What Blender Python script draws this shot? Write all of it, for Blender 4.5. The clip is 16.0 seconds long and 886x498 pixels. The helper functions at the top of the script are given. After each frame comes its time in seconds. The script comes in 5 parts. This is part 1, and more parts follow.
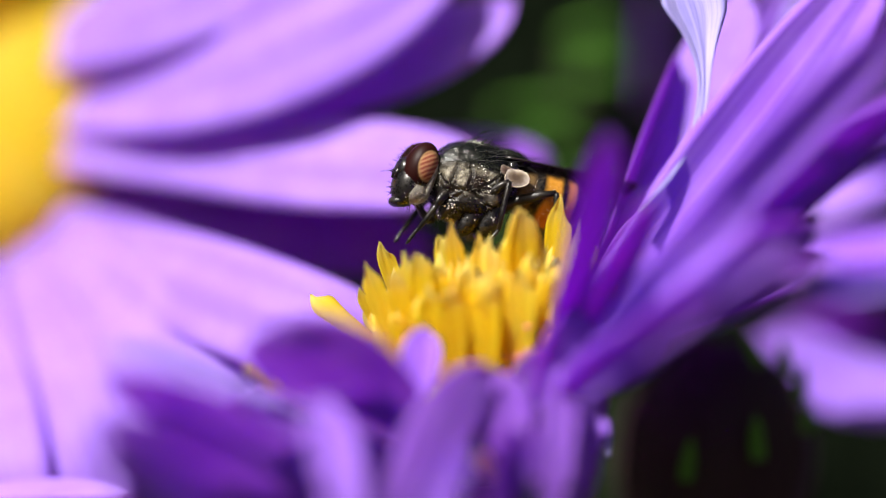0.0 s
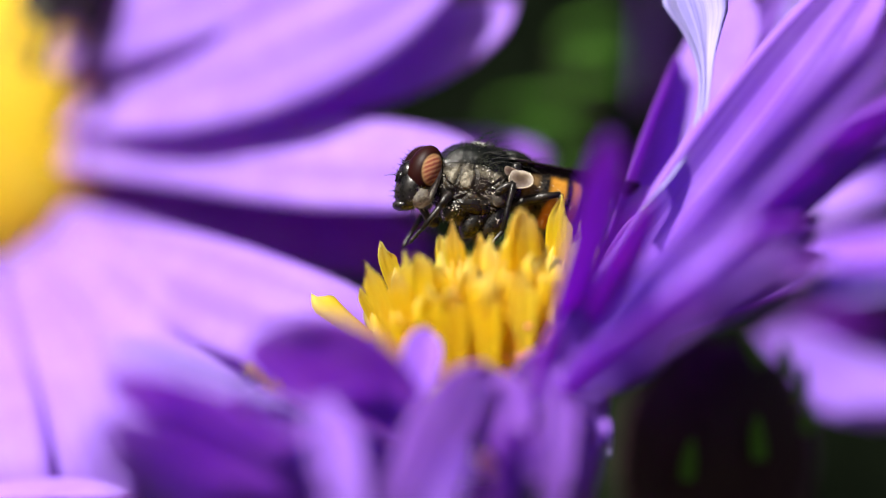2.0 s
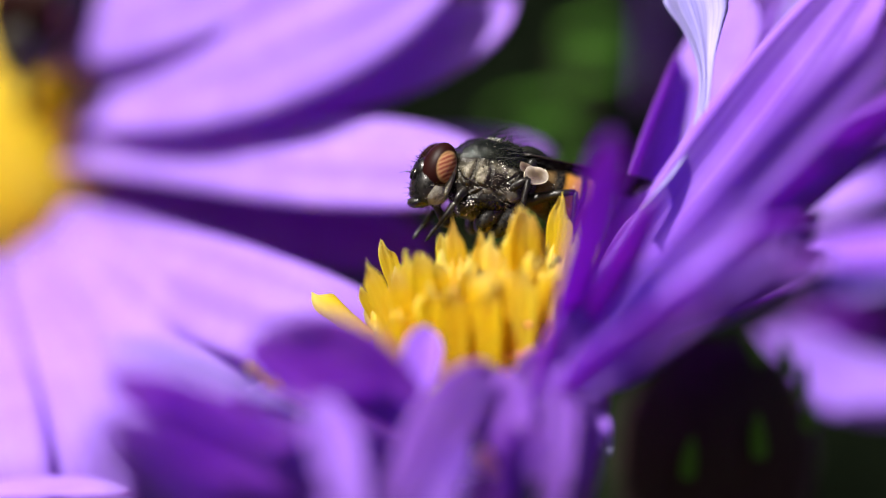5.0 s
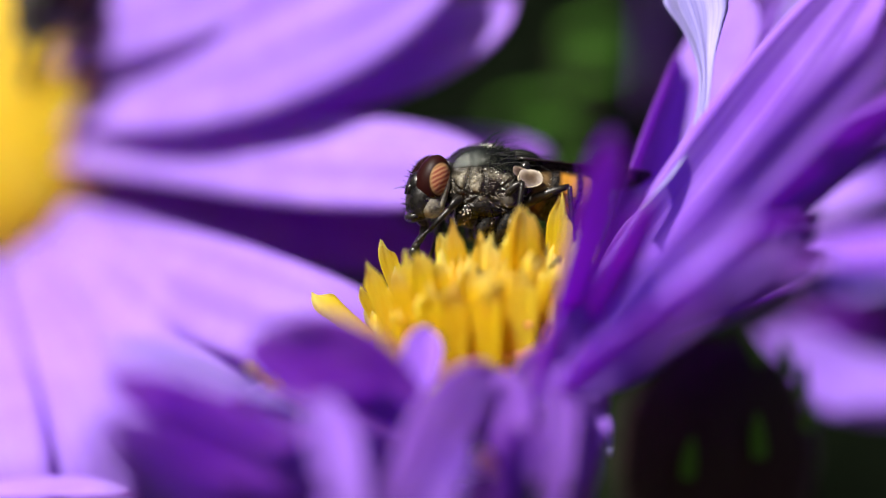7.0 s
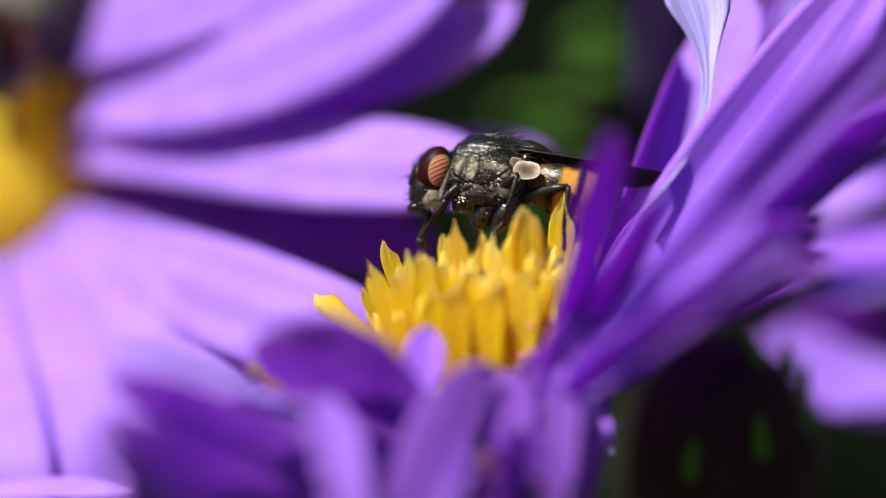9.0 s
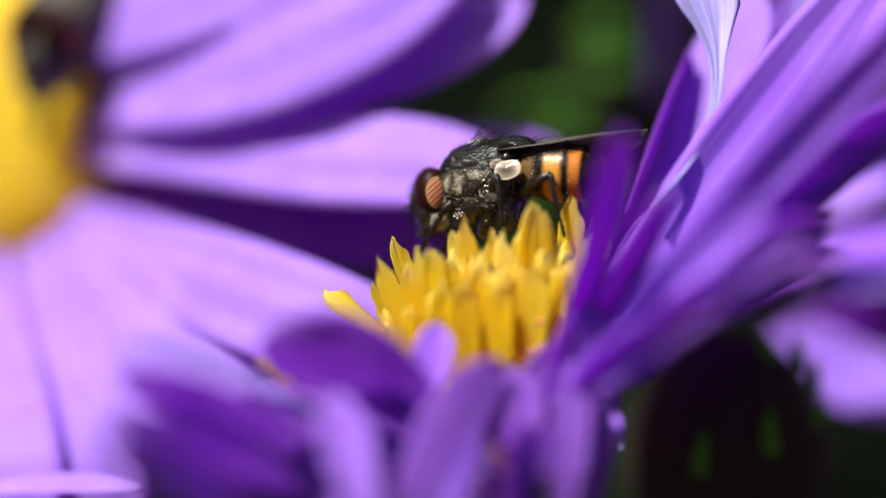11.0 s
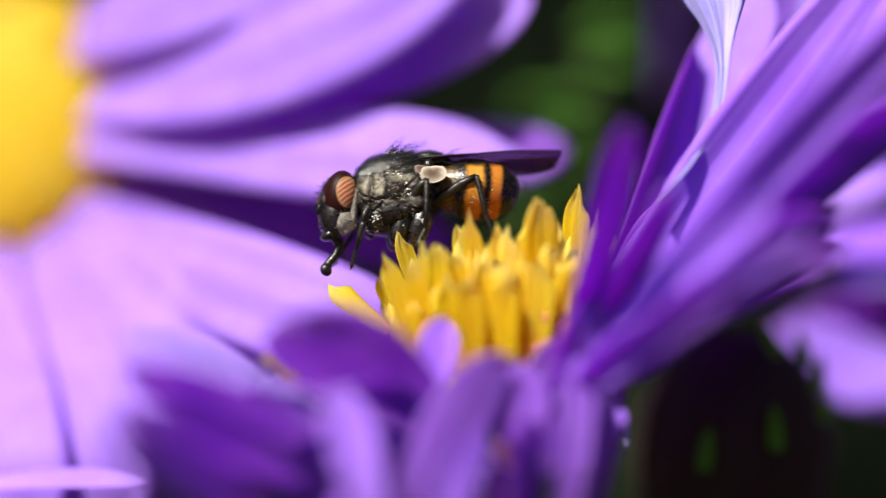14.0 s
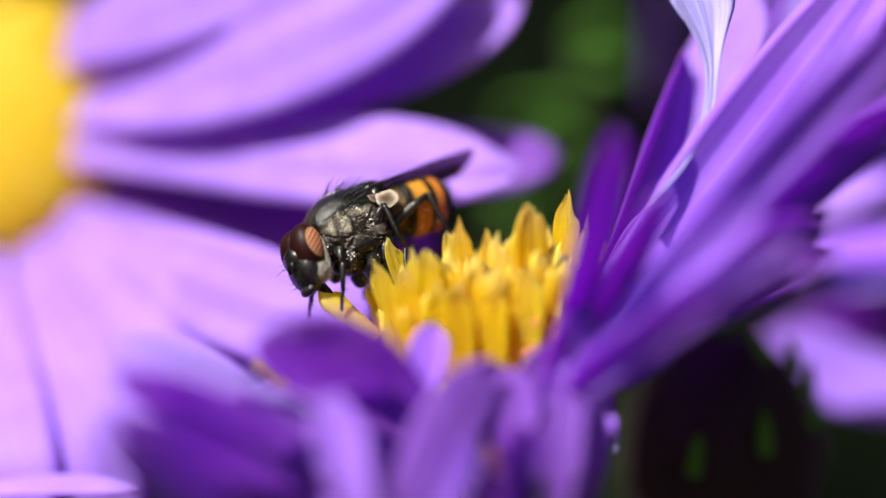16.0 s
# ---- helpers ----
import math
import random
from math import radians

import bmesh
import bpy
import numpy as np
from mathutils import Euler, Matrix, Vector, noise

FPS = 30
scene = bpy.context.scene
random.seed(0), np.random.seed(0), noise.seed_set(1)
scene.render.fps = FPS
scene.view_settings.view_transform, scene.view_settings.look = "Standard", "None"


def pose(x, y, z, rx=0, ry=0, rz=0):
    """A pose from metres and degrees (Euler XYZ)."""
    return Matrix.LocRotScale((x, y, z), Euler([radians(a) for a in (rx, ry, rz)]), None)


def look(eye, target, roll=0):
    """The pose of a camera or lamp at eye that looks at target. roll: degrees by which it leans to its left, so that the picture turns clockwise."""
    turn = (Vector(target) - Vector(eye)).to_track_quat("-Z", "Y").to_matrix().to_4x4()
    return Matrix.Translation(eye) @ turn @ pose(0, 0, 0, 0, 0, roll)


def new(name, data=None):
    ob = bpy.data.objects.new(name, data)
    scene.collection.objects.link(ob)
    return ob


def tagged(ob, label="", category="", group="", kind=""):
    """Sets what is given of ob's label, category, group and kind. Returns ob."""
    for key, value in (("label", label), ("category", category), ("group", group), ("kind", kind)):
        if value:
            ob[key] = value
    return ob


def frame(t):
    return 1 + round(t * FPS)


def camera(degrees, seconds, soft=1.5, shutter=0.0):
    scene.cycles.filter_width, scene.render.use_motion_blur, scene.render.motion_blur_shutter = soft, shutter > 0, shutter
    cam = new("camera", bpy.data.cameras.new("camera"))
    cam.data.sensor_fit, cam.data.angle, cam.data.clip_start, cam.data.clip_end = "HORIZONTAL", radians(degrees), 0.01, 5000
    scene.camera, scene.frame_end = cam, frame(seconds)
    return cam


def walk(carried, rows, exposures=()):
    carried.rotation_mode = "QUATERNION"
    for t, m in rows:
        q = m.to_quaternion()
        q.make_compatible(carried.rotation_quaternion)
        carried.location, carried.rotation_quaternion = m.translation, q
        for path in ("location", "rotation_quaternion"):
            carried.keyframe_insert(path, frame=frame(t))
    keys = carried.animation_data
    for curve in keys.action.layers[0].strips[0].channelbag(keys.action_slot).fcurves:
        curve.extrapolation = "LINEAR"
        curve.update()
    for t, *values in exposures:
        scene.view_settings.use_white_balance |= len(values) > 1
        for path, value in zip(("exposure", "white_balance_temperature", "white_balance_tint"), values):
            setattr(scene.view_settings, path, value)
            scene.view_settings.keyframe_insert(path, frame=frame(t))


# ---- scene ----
MM = 0.001          # the place is drawn up in millimetres
TOP = 0.5           # height of the lens over the ground, metres

# ---- camera ----
cam = camera(20.0, 16.0, soft=1.1, shutter=0.5)
cam.data.dof.use_dof = True
cam.data.dof.focus_distance = 0.0998
cam.data.dof.aperture_fstop = 9.6
cam.data.dof.aperture_blades = 0
EYE = (0, -0.1, TOP)


def aim(yaw, pitch):
    return pose(*EYE, 90 + pitch, 0, yaw)


walk(cam, [
    (0, aim(0.0000, 0.0000)),
    (0.5, aim(-0.0258, 0.0322)),
    (1, aim(0.0322, 0.0039)),
    (1.5, aim(0.0296, -0.0168)),
    (2, aim(0.0219, -0.0039)),
    (2.5, aim(0.0490, -0.0619)),
    (3, aim(0.1005, -0.0709)),
    (3.5, aim(-0.0039, -0.0129)),
    (4, aim(0.0155, -0.0451)),
    (6.5, aim(0.0361, -0.0425)),
    (7, aim(0.0296, -0.0412)),
    (7.5, aim(0.0219, -0.0129)),
    (8, aim(0.0477, 0.0026)),
    (8.5, aim(0.0361, -0.0168)),
    (9, aim(0.0773, -0.0232)),
    (11.5, aim(0.3118, -0.1392)),
    (12, aim(0.3093, -0.1482)),
    (12.5, aim(0.3054, -0.0735)),
    (13, aim(0.3698, -0.1417)),
    (13.5, aim(0.4252, -0.1611)),
    (14, aim(0.4098, -0.2229)),
    (14.5, aim(0.3905, -0.2255)),
    (15, aim(0.2603, -0.1714)),
    (15.5, aim(0.1611, -0.1031)),
    (16, aim(0.1804, -0.0902)),
], [(0, 0.97), (4.2, 0.95), (6.3, 0.83), (8, 0.80), (12.3, 0.82), (13.2, 0.94), (14.1, 0.92), (14.5, 0.75), (15.2, 0.87), (16, 0.94)])

# ---- light ----
SUN = Vector((-0.40, -0.48, 0.78)).normalized()
world = bpy.data.worlds.new("sky")
scene.world = world
world.use_nodes = True
wn = world.node_tree.nodes
sky = wn.new("ShaderNodeTexSky")
sky.sky_type = "NISHITA"
sky.sun_disc = False
sky.air_density, sky.dust_density, sky.ozone_density = 1.0, 8.0, 0.0
sky.sun_elevation = math.asin(SUN.z)
sky.sun_rotation = math.atan2(SUN.x, SUN.y)
wn["Background"].inputs[1].default_value = 0.03
world.node_tree.links.new(sky.outputs[0], wn["Background"].inputs[0])
sun_data = bpy.data.lights.new("sun", "SUN")
sun_data.energy, sun_data.angle, sun_data.color = 5.0, radians(0.53), (1.0, 0.955, 0.89)
sun = new("sun", sun_data)
sun.matrix_world = look(SUN * 5, (0, 0, 0))


# ---- materials ----
class Nodes:
    """Short hand for a node material."""

    def __init__(self, name):
        self.mat = bpy.data.materials.new(name)
        self.mat.use_nodes = True
        self.tree = self.mat.node_tree
        self.out = self.tree.nodes["Material Output"]
        self.bsdf = self.tree.nodes["Principled BSDF"]

    def add(self, kind, links=(), **values):
        n = self.tree.nodes.new("ShaderNode" + kind)
        for k, v in values.items():
            if k == "op":
                n.operation = v
            elif k == "blend":
                n.data_type, n.blend_type = "RGBA", v
            elif k == "bands":
                n.bands_direction = v
            else:
                n.inputs[k.replace("_", " ")].default_value = v
        for sock, src in dict(links).items():
            self.tree.links.new(src, n.inputs[sock])
        return n

    def math(self, op, a, b=0.0, c=0.0):
        n = self.tree.nodes.new("ShaderNodeMath")
        n.operation = op
        for i, v in enumerate((a, b, c)):
            if isinstance(v, (int, float)):
                n.inputs[i].default_value = v
            else:
                self.tree.links.new(v, n.inputs[i])
        return n.outputs[0]

    def ramp(self, src, stops, ease=False):
        n = self.tree.nodes.new("ShaderNodeValToRGB")
        if ease:
            n.color_ramp.interpolation = "EASE"
        el = n.color_ramp.elements
        while len(el) < len(stops):
            el.new(0.5)
        for e, (p, c) in zip(el, stops):
            e.position, e.color = p, (*c, 1)
        self.tree.links.new(src, n.inputs[0])
        return n.outputs[0]

    def mix(self, fac, a, b, blend="MIX"):
        n = self.tree.nodes.new("ShaderNodeMix")
        n.data_type, n.blend_type = "RGBA", blend
        for sock, v in ((n.inputs[0], fac), (n.inputs[6], a), (n.inputs[7], b)):
            if isinstance(v, (int, float)):
                sock.default_value = v
            elif isinstance(v, tuple):
                sock.default_value = (*v, 1)
            else:
                self.tree.links.new(v, sock)
        return n.outputs[2]

    def coord(self, which, scale=(1, 1, 1)):
        c = self.tree.nodes.new("ShaderNodeTexCoord")
        m = self.tree.nodes.new("ShaderNodeMapping")
        m.inputs["Scale"].default_value = scale
        self.tree.links.new(c.outputs[which], m.inputs["Vector"])
        return m.outputs[0]

    def noise(self, vec, scale, detail=3.0, rough=0.55):
        n = self.tree.nodes.new("ShaderNodeTexNoise")
        n.inputs["Scale"].default_value, n.inputs["Detail"].default_value, n.inputs["Roughness"].default_value = scale, detail, rough
        self.tree.links.new(vec, n.inputs["Vector"])
        return n.outputs[0]

    def split(self, vec):
        n = self.tree.nodes.new("ShaderNodeSeparateXYZ")
        self.tree.links.new(vec, n.inputs[0])
        return n.outputs

    def chance(self):
        return self.tree.nodes.new("ShaderNodeObjectInfo").outputs["Random"]

    def set(self, **values):
        for k, v in values.items():
            sock = self.bsdf.inputs[k.replace("_", " ")]
            if isinstance(v, (int, float)):
                sock.default_value = v
            elif isinstance(v, tuple):
                sock.default_value = (*v, 1)
            else:
                self.tree.links.new(v, sock)
        return self

    def bump(self, height, strength, distance):
        n = self.tree.nodes.new("ShaderNodeBump")
        n.inputs["Strength"].default_value, n.inputs["Distance"].default_value = strength, distance
        self.tree.links.new(height, n.inputs["Height"])
        self.tree.links.new(n.outputs[0], self.bsdf.inputs["Normal"])
        return self

    def thin(self, share, colour):
        """Lets a share of the light through, as a leaf or petal does."""
        t = self.tree.nodes.new("ShaderNodeBsdfTranslucent")
        if isinstance(colour, tuple):
            t.inputs[0].default_value = (*colour, 1)
        else:
            self.tree.links.new(colour, t.inputs[0])
        m = self.tree.nodes.new("ShaderNodeMixShader")
        m.inputs[0].default_value = share
        self.tree.links.new(self.bsdf.outputs[0], m.inputs[1])
        self.tree.links.new(t.outputs[0], m.inputs[2])
        self.tree.links.new(m.outputs[0], self.out.inputs[0])
        return self


def petal_material(name, base, deep, pale, share=0.4, through_tint=(2.55, 0.90, 1.05)):
    k = Nodes(name)
    uv = k.coord("UV", (26, 1.6, 1))
    streak = k.noise(uv, 1.0, 4.0)
    blotch = k.noise(k.coord("Object"), 420.0, 3.0)
    u, v = k.split(k.coord("UV"))[:2]
    c = k.mix(k.ramp(streak, [(0.34, (0, 0, 0)), (0.68, (1, 1, 1))]), base, deep)
    c = k.mix(k.math("MULTIPLY", k.ramp(blotch, [(0.4, (0, 0, 0)), (0.75, (1, 1, 1))]), 0.35), c, pale)
    ends = k.ramp(v, [(0.0, (0.85, 0.85, 0.85)), (0.16, (0.1, 0.1, 0.1)), (0.75, (0, 0, 0)), (1.0, (0.22, 0.22, 0.22))])
    c = k.mix(ends, c, pale)
    c = k.mix(k.math("MULTIPLY", k.chance(), 0.35), c, deep)
    vein = k.math("ABSOLUTE", k.math("SINE", k.math("MULTIPLY", u, 22.0)))
    k.set(Base_Color=c, Roughness=0.55, Specular_IOR_Level=0.25, Sheen_Weight=0.15)
    k.bump(k.math("ADD", k.math("MULTIPLY", vein, 0.7), streak), 0.35, 0.00006)
    # light that passes through comes out more saturated than what the skin throws back
    through_colour = k.mix(1.0, k.mix(1.0, c, c, "MULTIPLY"), through_tint, "MULTIPLY")
    return k.thin(share, through_colour).mat


PETAL = petal_material("violet_petal", (0.445, 0.270, 0.95), (0.375, 0.190, 0.89), (0.60, 0.470, 0.96), 0.5, (3.4, 0.72, 0.90))
PETAL_DEEP = petal_material("deep_violet_petal", (0.43, 0.175, 0.84), (0.35, 0.115, 0.76), (0.54, 0.33, 0.90), 0.68)
PETAL_VEIL = petal_material("veiled_violet_petal", (0.43, 0.185, 0.84), (0.35, 0.12, 0.76), (0.54, 0.33, 0.90), 0.8, (2.65, 5.8, 1.06))
PETAL_FAN = petal_material("clear_violet_petal", (0.44, 0.200, 0.92), (0.36, 0.120, 0.86), (0.58, 0.40, 0.94), 0.45)
# pale lilac petal, with the sheen of the sky put into its colour
PETAL_LILAC_SHEEN = petal_material("lilac_sheen_petal", (0.44, 0.31, 0.88), (0.37, 0.23, 0.82), (0.56, 0.46, 0.92), 0.5)
PETAL_PALE = petal_material("pale_lilac_petal", (0.47, 0.44, 0.84), (0.32, 0.28, 0.76), (0.60, 0.57, 0.90), 0.3)


def floret_material():
    k = Nodes("disc_floret_yellow")
    v = k.split(k.coord("UV"))[1]
    body = k.ramp(v, [(0.0, (0.90, 0.57, 0.04)), (0.35, (0.95, 0.79, 0.02)), (0.60, (0.95, 0.83, 0.02)), (0.76, (0.95, 0.85, 0.05)), (0.87, (0.93, 0.84, 0.24)), (1.0, (0.94, 0.91, 0.60))])
    tint = k.ramp(k.chance(), [(0.0, (0.92, 0.82, 0.14)), (0.35, (0.95, 0.80, 0.02)), (0.62, (0.95, 0.76, 0.012)), (0.86, (0.96, 0.58, 0.010)), (1.0, (0.92, 0.80, 0.12))])
    c = k.mix(0.45, body, tint)
    streak = k.noise(k.coord("UV", (9, 1.3, 1)), 2.2, 4.0, 0.6)
    c = k.mix(k.ramp(streak, [(0.50, (0, 0, 0)), (0.70, (0.45, 0.45, 0.45))]), c, (0.95, 0.66, 0.015))
    c = k.mix(k.ramp(streak, [(0.30, (0.75, 0.75, 0.75)), (0.46, (0, 0, 0))]), c, (0.95, 0.83, 0.16))
    n = k.noise(k.coord("Object", (1, 1, 0.25)), 9.0, 3.0)
    c = k.mix(k.ramp(n, [(0.52, (0, 0, 0)), (0.8, (0.4, 0.4, 0.4))]), c, (0.95, 0.68, 0.02))
    k.set(Base_Color=c, Roughness=0.5, Specular_IOR_Level=0.25)
    k.bump(k.noise(k.coord("UV", (22, 3, 1)), 2.0, 5.0, 0.65), 0.9, 0.00012)
    return k.thin(0.68, k.mix(1.0, c, (1.10, 1.08, 0.85), "MULTIPLY")).mat


FLORET = floret_material()


def green_material(name, base, dark, scale, share=0.2, rough=0.5):
    k = Nodes(name)
    n = k.noise(k.coord("Object"), scale, 4.0)
    c = k.mix(k.ramp(n, [(0.35, (0, 0, 0)), (0.7, (1, 1, 1))]), base, dark)
    isl = k.tree.nodes.new("ShaderNodeNewGeometry").outputs["Random Per Island"]
    c = k.mix(k.math("MULTIPLY", isl, 0.6), c, dark)
    k.set(Base_Color=c, Roughness=rough, Specular_IOR_Level=0.12)
    k.bump(k.noise(k.coord("Object"), scale * 6, 2.0), 0.3, 0.0001)
    return k.thin(share, c).mat


LEAF = green_material("leaf_green", (0.11, 0.30, 0.03), (0.06, 0.17, 0.02), 90)
# near-black leaf tone: shade among the leaves is put into the colour
LEAF_SHADE_TONE = green_material("shade_coloured_foliage", (0.017, 0.030, 0.013), (0.007, 0.011, 0.006), 14, 0.05, 0.9)
BRACT = green_material("bract_green", (0.085, 0.13, 0.035), (0.035, 0.022, 0.03), 260, 0.15)
# brown bract tone, darkened to carry the shade on the bud
BRACT_SHADE_TONE = green_material("shade_toned_bract", (0.042, 0.030, 0.026), (0.030, 0.014, 0.022), 200, 0.1)
STEM = green_material("stem_green", (0.03, 0.055, 0.012), (0.022, 0.02, 0.01), 120, 0.0)


def ground_material():
    k = Nodes("dark_soil")
    n = k.noise(k.coord("Object"), 60, 8.0, 0.65)
    c = k.ramp(n, [(0.3, (0.012, 0.010, 0.007)), (0.55, (0.035, 0.026, 0.017)), (0.8, (0.06, 0.05, 0.03))])
    return k.set(Base_Color=c, Roughness=0.95).bump(n, 0.8, 0.01).mat


SOIL = ground_material()


def chitin(name, base, dust, amount, rough=0.42, shine=0.35):
    """Dark shell with a patchy bloom of pale dust and a pitted skin."""
    k = Nodes(name)
    o = k.coord("Object")
    patch = k.noise(o, 1300, 4.0, 0.65)
    fine = k.noise(o, 5500, 3.0, 0.7)
    f = k.ramp(k.math("ADD", k.math("MULTIPLY", patch, 0.7), k.math("MULTIPLY", fine, 0.3)), [(0.52 - amount * 0.22, (0, 0, 0)), (0.68 - amount * 0.16, (amount, amount, amount))])
    k.set(Base_Color=k.mix(f, base, dust), Roughness=k.math("ADD", rough - 0.15, k.math("MULTIPLY", fine, 0.5)), Specular_IOR_Level=shine)
    return k.bump(k.math("ADD", fine, k.math("MULTIPLY", patch, 0.5)), 0.8, 0.00003).mat


SHELL = chitin("black_shell", (0.0035, 0.003, 0.003), (0.05, 0.042, 0.034), 0.25, 0.20, 0.55)
LEG = chitin("black_leg", (0.004, 0.0032, 0.003), (0.05, 0.038, 0.028), 0.3, 0.25, 0.4)
CHEEK = chitin("silver_cheek", (0.035, 0.03, 0.024), (0.32, 0.30, 0.25), 0.75, 0.45)
GREY = chitin("grey_dusted_shell", (0.028, 0.026, 0.022), (0.13, 0.125, 0.105), 0.7, 0.5, 0.25)


def thorax_material():
    k = Nodes("thorax_shell")
    o = k.coord("Object")
    x, y, z = k.split(o)
    patch = k.noise(o, 1100, 4.0, 0.6)
    fine = k.noise(o, 13000, 3.0, 0.7)
    rough = k.math("ADD", k.math("MULTIPLY", patch, 0.7), k.math("MULTIPLY", fine, 0.3))

    def plate(x0, z0, rx, rz, lo, hi, wob=0.9):
        """1 inside a rounded plate of the side (mm), 0 outside."""
        dx = k.math("DIVIDE", k.math("SUBTRACT", x, x0 * MM), rx * MM)
        dz = k.math("DIVIDE", k.math("SUBTRACT", z, z0 * MM), rz * MM)
        d = k.math("SQRT", k.math("ADD", k.math("MULTIPLY", dx, dx), k.math("MULTIPLY", dz, dz)))
        d = k.math("ADD", d, k.math("MULTIPLY", k.math("SUBTRACT", rough, 0.5), wob))
        return k.ramp(k.math("MULTIPLY", d, 0.5), [(lo * 0.5, (1, 1, 1)), (hi * 0.5, (0, 0, 0))])

    band = k.math("ABSOLUTE", k.math("SINE", k.math("MULTIPLY", y, 3400.0)))
    back = k.mix(k.ramp(k.math("ADD", fine, k.math("MULTIPLY", band, 0.16)), [(0.60, (0, 0, 0)), (0.85, (1, 1, 1))]), (0.002, 0.0026, 0.0020), (0.034, 0.036, 0.024))
    under = k.mix(k.ramp(fine, [(0.5, (0, 0, 0)), (0.75, (0.6, 0.6, 0.6))]), (0.005, 0.004, 0.003), (0.045, 0.036, 0.026))
    cream = k.mix(k.ramp(rough, [(0.42, (0, 0, 0)), (0.62, (1, 1, 1))]), (0.032, 0.026, 0.016), (0.34, 0.31, 0.23))
    brown = k.mix(rough, (0.008, 0.004, 0.0025), (0.022, 0.012, 0.007))
    low = k.ramp(k.math("ADD", k.math("MULTIPLY", z, 900.0), k.math("MULTIPLY", rough, 0.5)), [(0.48, (1, 1, 1)), (0.66, (0, 0, 0))])
    c = k.mix(low, back, under)
    c = k.mix(k.math("MULTIPLY", plate(-0.42, -0.20, 1.25, 0.70, 0.80, 1.05, 1.1), low), c, cream)
    c = k.mix(plate(-0.08, -0.40, 0.60, 0.40, 0.80, 1.05, 1.1), c, brown)
    c = k.mix(plate(-0.95, -0.80, 0.42, 0.34, 0.6, 1.0, 1.2), c, brown)
    c = k.mix(plate(0.66, -0.05, 0.24, 0.32, 0.5, 1.0, 1.6), c, cream)
    c = k.mix(plate(0.62, -0.85, 0.40, 0.34, 0.5, 1.0, 1.6), c, (0.07, 0.062, 0.052))
    matt = k.math("MULTIPLY", k.math("MULTIPLY", plate(-0.3, -0.3, 1.6, 0.9, 0.8, 1.05), low), 0.35)
    seam = k.tree.nodes.new("ShaderNodeTexVoronoi")
    seam.feature = "DISTANCE_TO_EDGE"
    seam.inputs["Scale"].default_value = 950
    k.tree.links.new(k.mix(0.0006, o, k.tree.nodes["Noise Texture"].outputs["Color"], "ADD"), seam.inputs["Vector"])
    groove = k.ramp(seam.outputs["Distance"], [(0.0, (0, 0, 0)), (0.10, (1, 1, 1))])
    sutures = k.math("MULTIPLY", low, k.math("SUBTRACT", 1.0, groove))
    c = k.mix(k.math("MULTIPLY", sutures, 0.8), c, (0.006, 0.004, 0.003))
    wrinkle = k.noise(o, 4200, 3.0, 0.6)
    k.set(Base_Color=c, Roughness=k.math("ADD", k.math("ADD", 0.08, matt), k.math("MULTIPLY", fine, 0.14)), Specular_IOR_Level=0.36)
    relief = k.math("ADD", k.math("MULTIPLY", fine, 0.40), k.math("MULTIPLY", wrinkle, 2.2))
    return k.bump(k.math("SUBTRACT", relief, k.math("MULTIPLY", sutures, 1.6)), 1.0, 0.00004).mat


def abdomen_material():
    k = Nodes("banded_abdomen")
    o = k.coord("Object")
    x, y, z = k.split(o)
    wob = k.math("MULTIPLY", k.noise(o, 900, 2.0), 0.00025)
    s = k.math("DIVIDE", k.math("SUBTRACT", k.math("ADD", k.math("SUBTRACT", x, k.math("MULTIPLY", z, 0.12)), wob), 0.0014), 0.004)
    dark, brown, orange, deep = (0.0045, 0.0035, 0.003), (0.10, 0.060, 0.022), (0.40, 0.180, 0.022), (0.36, 0.125, 0.016)
    c = k.ramp(s, [(0.0, dark), (0.08, dark), (0.14, brown), (0.23, brown), (0.29, dark), (0.36, dark), (0.41, orange), (0.52, orange), (0.56, dark), (0.60, dark), (0.635, deep), (0.715, deep), (0.75, dark), (1.0, dark)])
    top = k.ramp(k.math("ADD", k.math("MULTIPLY", z, 800.0), k.math("MULTIPLY", k.noise(o, 1500, 2.0), 0.25)), [(0.48, (0, 0, 0)), (0.66, (1, 1, 1))])
    red = k.ramp(k.math("ADD", k.math("MULTIPLY", z, 700.0), 1.0), [(0.25, (0.7, 0.7, 0.7)), (0.85, (0, 0, 0))])
    c = k.mix(red, c, k.mix(1.0, c, (0.95, 0.55, 0.6), "MULTIPLY"))
    c = k.mix(top, c, dark)
    fine = k.noise(o, 9000, 2.0)
    k.set(Base_Color=k.mix(k.ramp(fine, [(0.6, (0, 0, 0)), (0.8, (0.18, 0.18, 0.18))]), c, (0.5, 0.32, 0.14)), Roughness=k.math("ADD", 0.14, k.math("MULTIPLY", fine, 0.3)), Specular_IOR_Level=0.25)
    return k.bump(fine, 0.6, 0.00003).mat


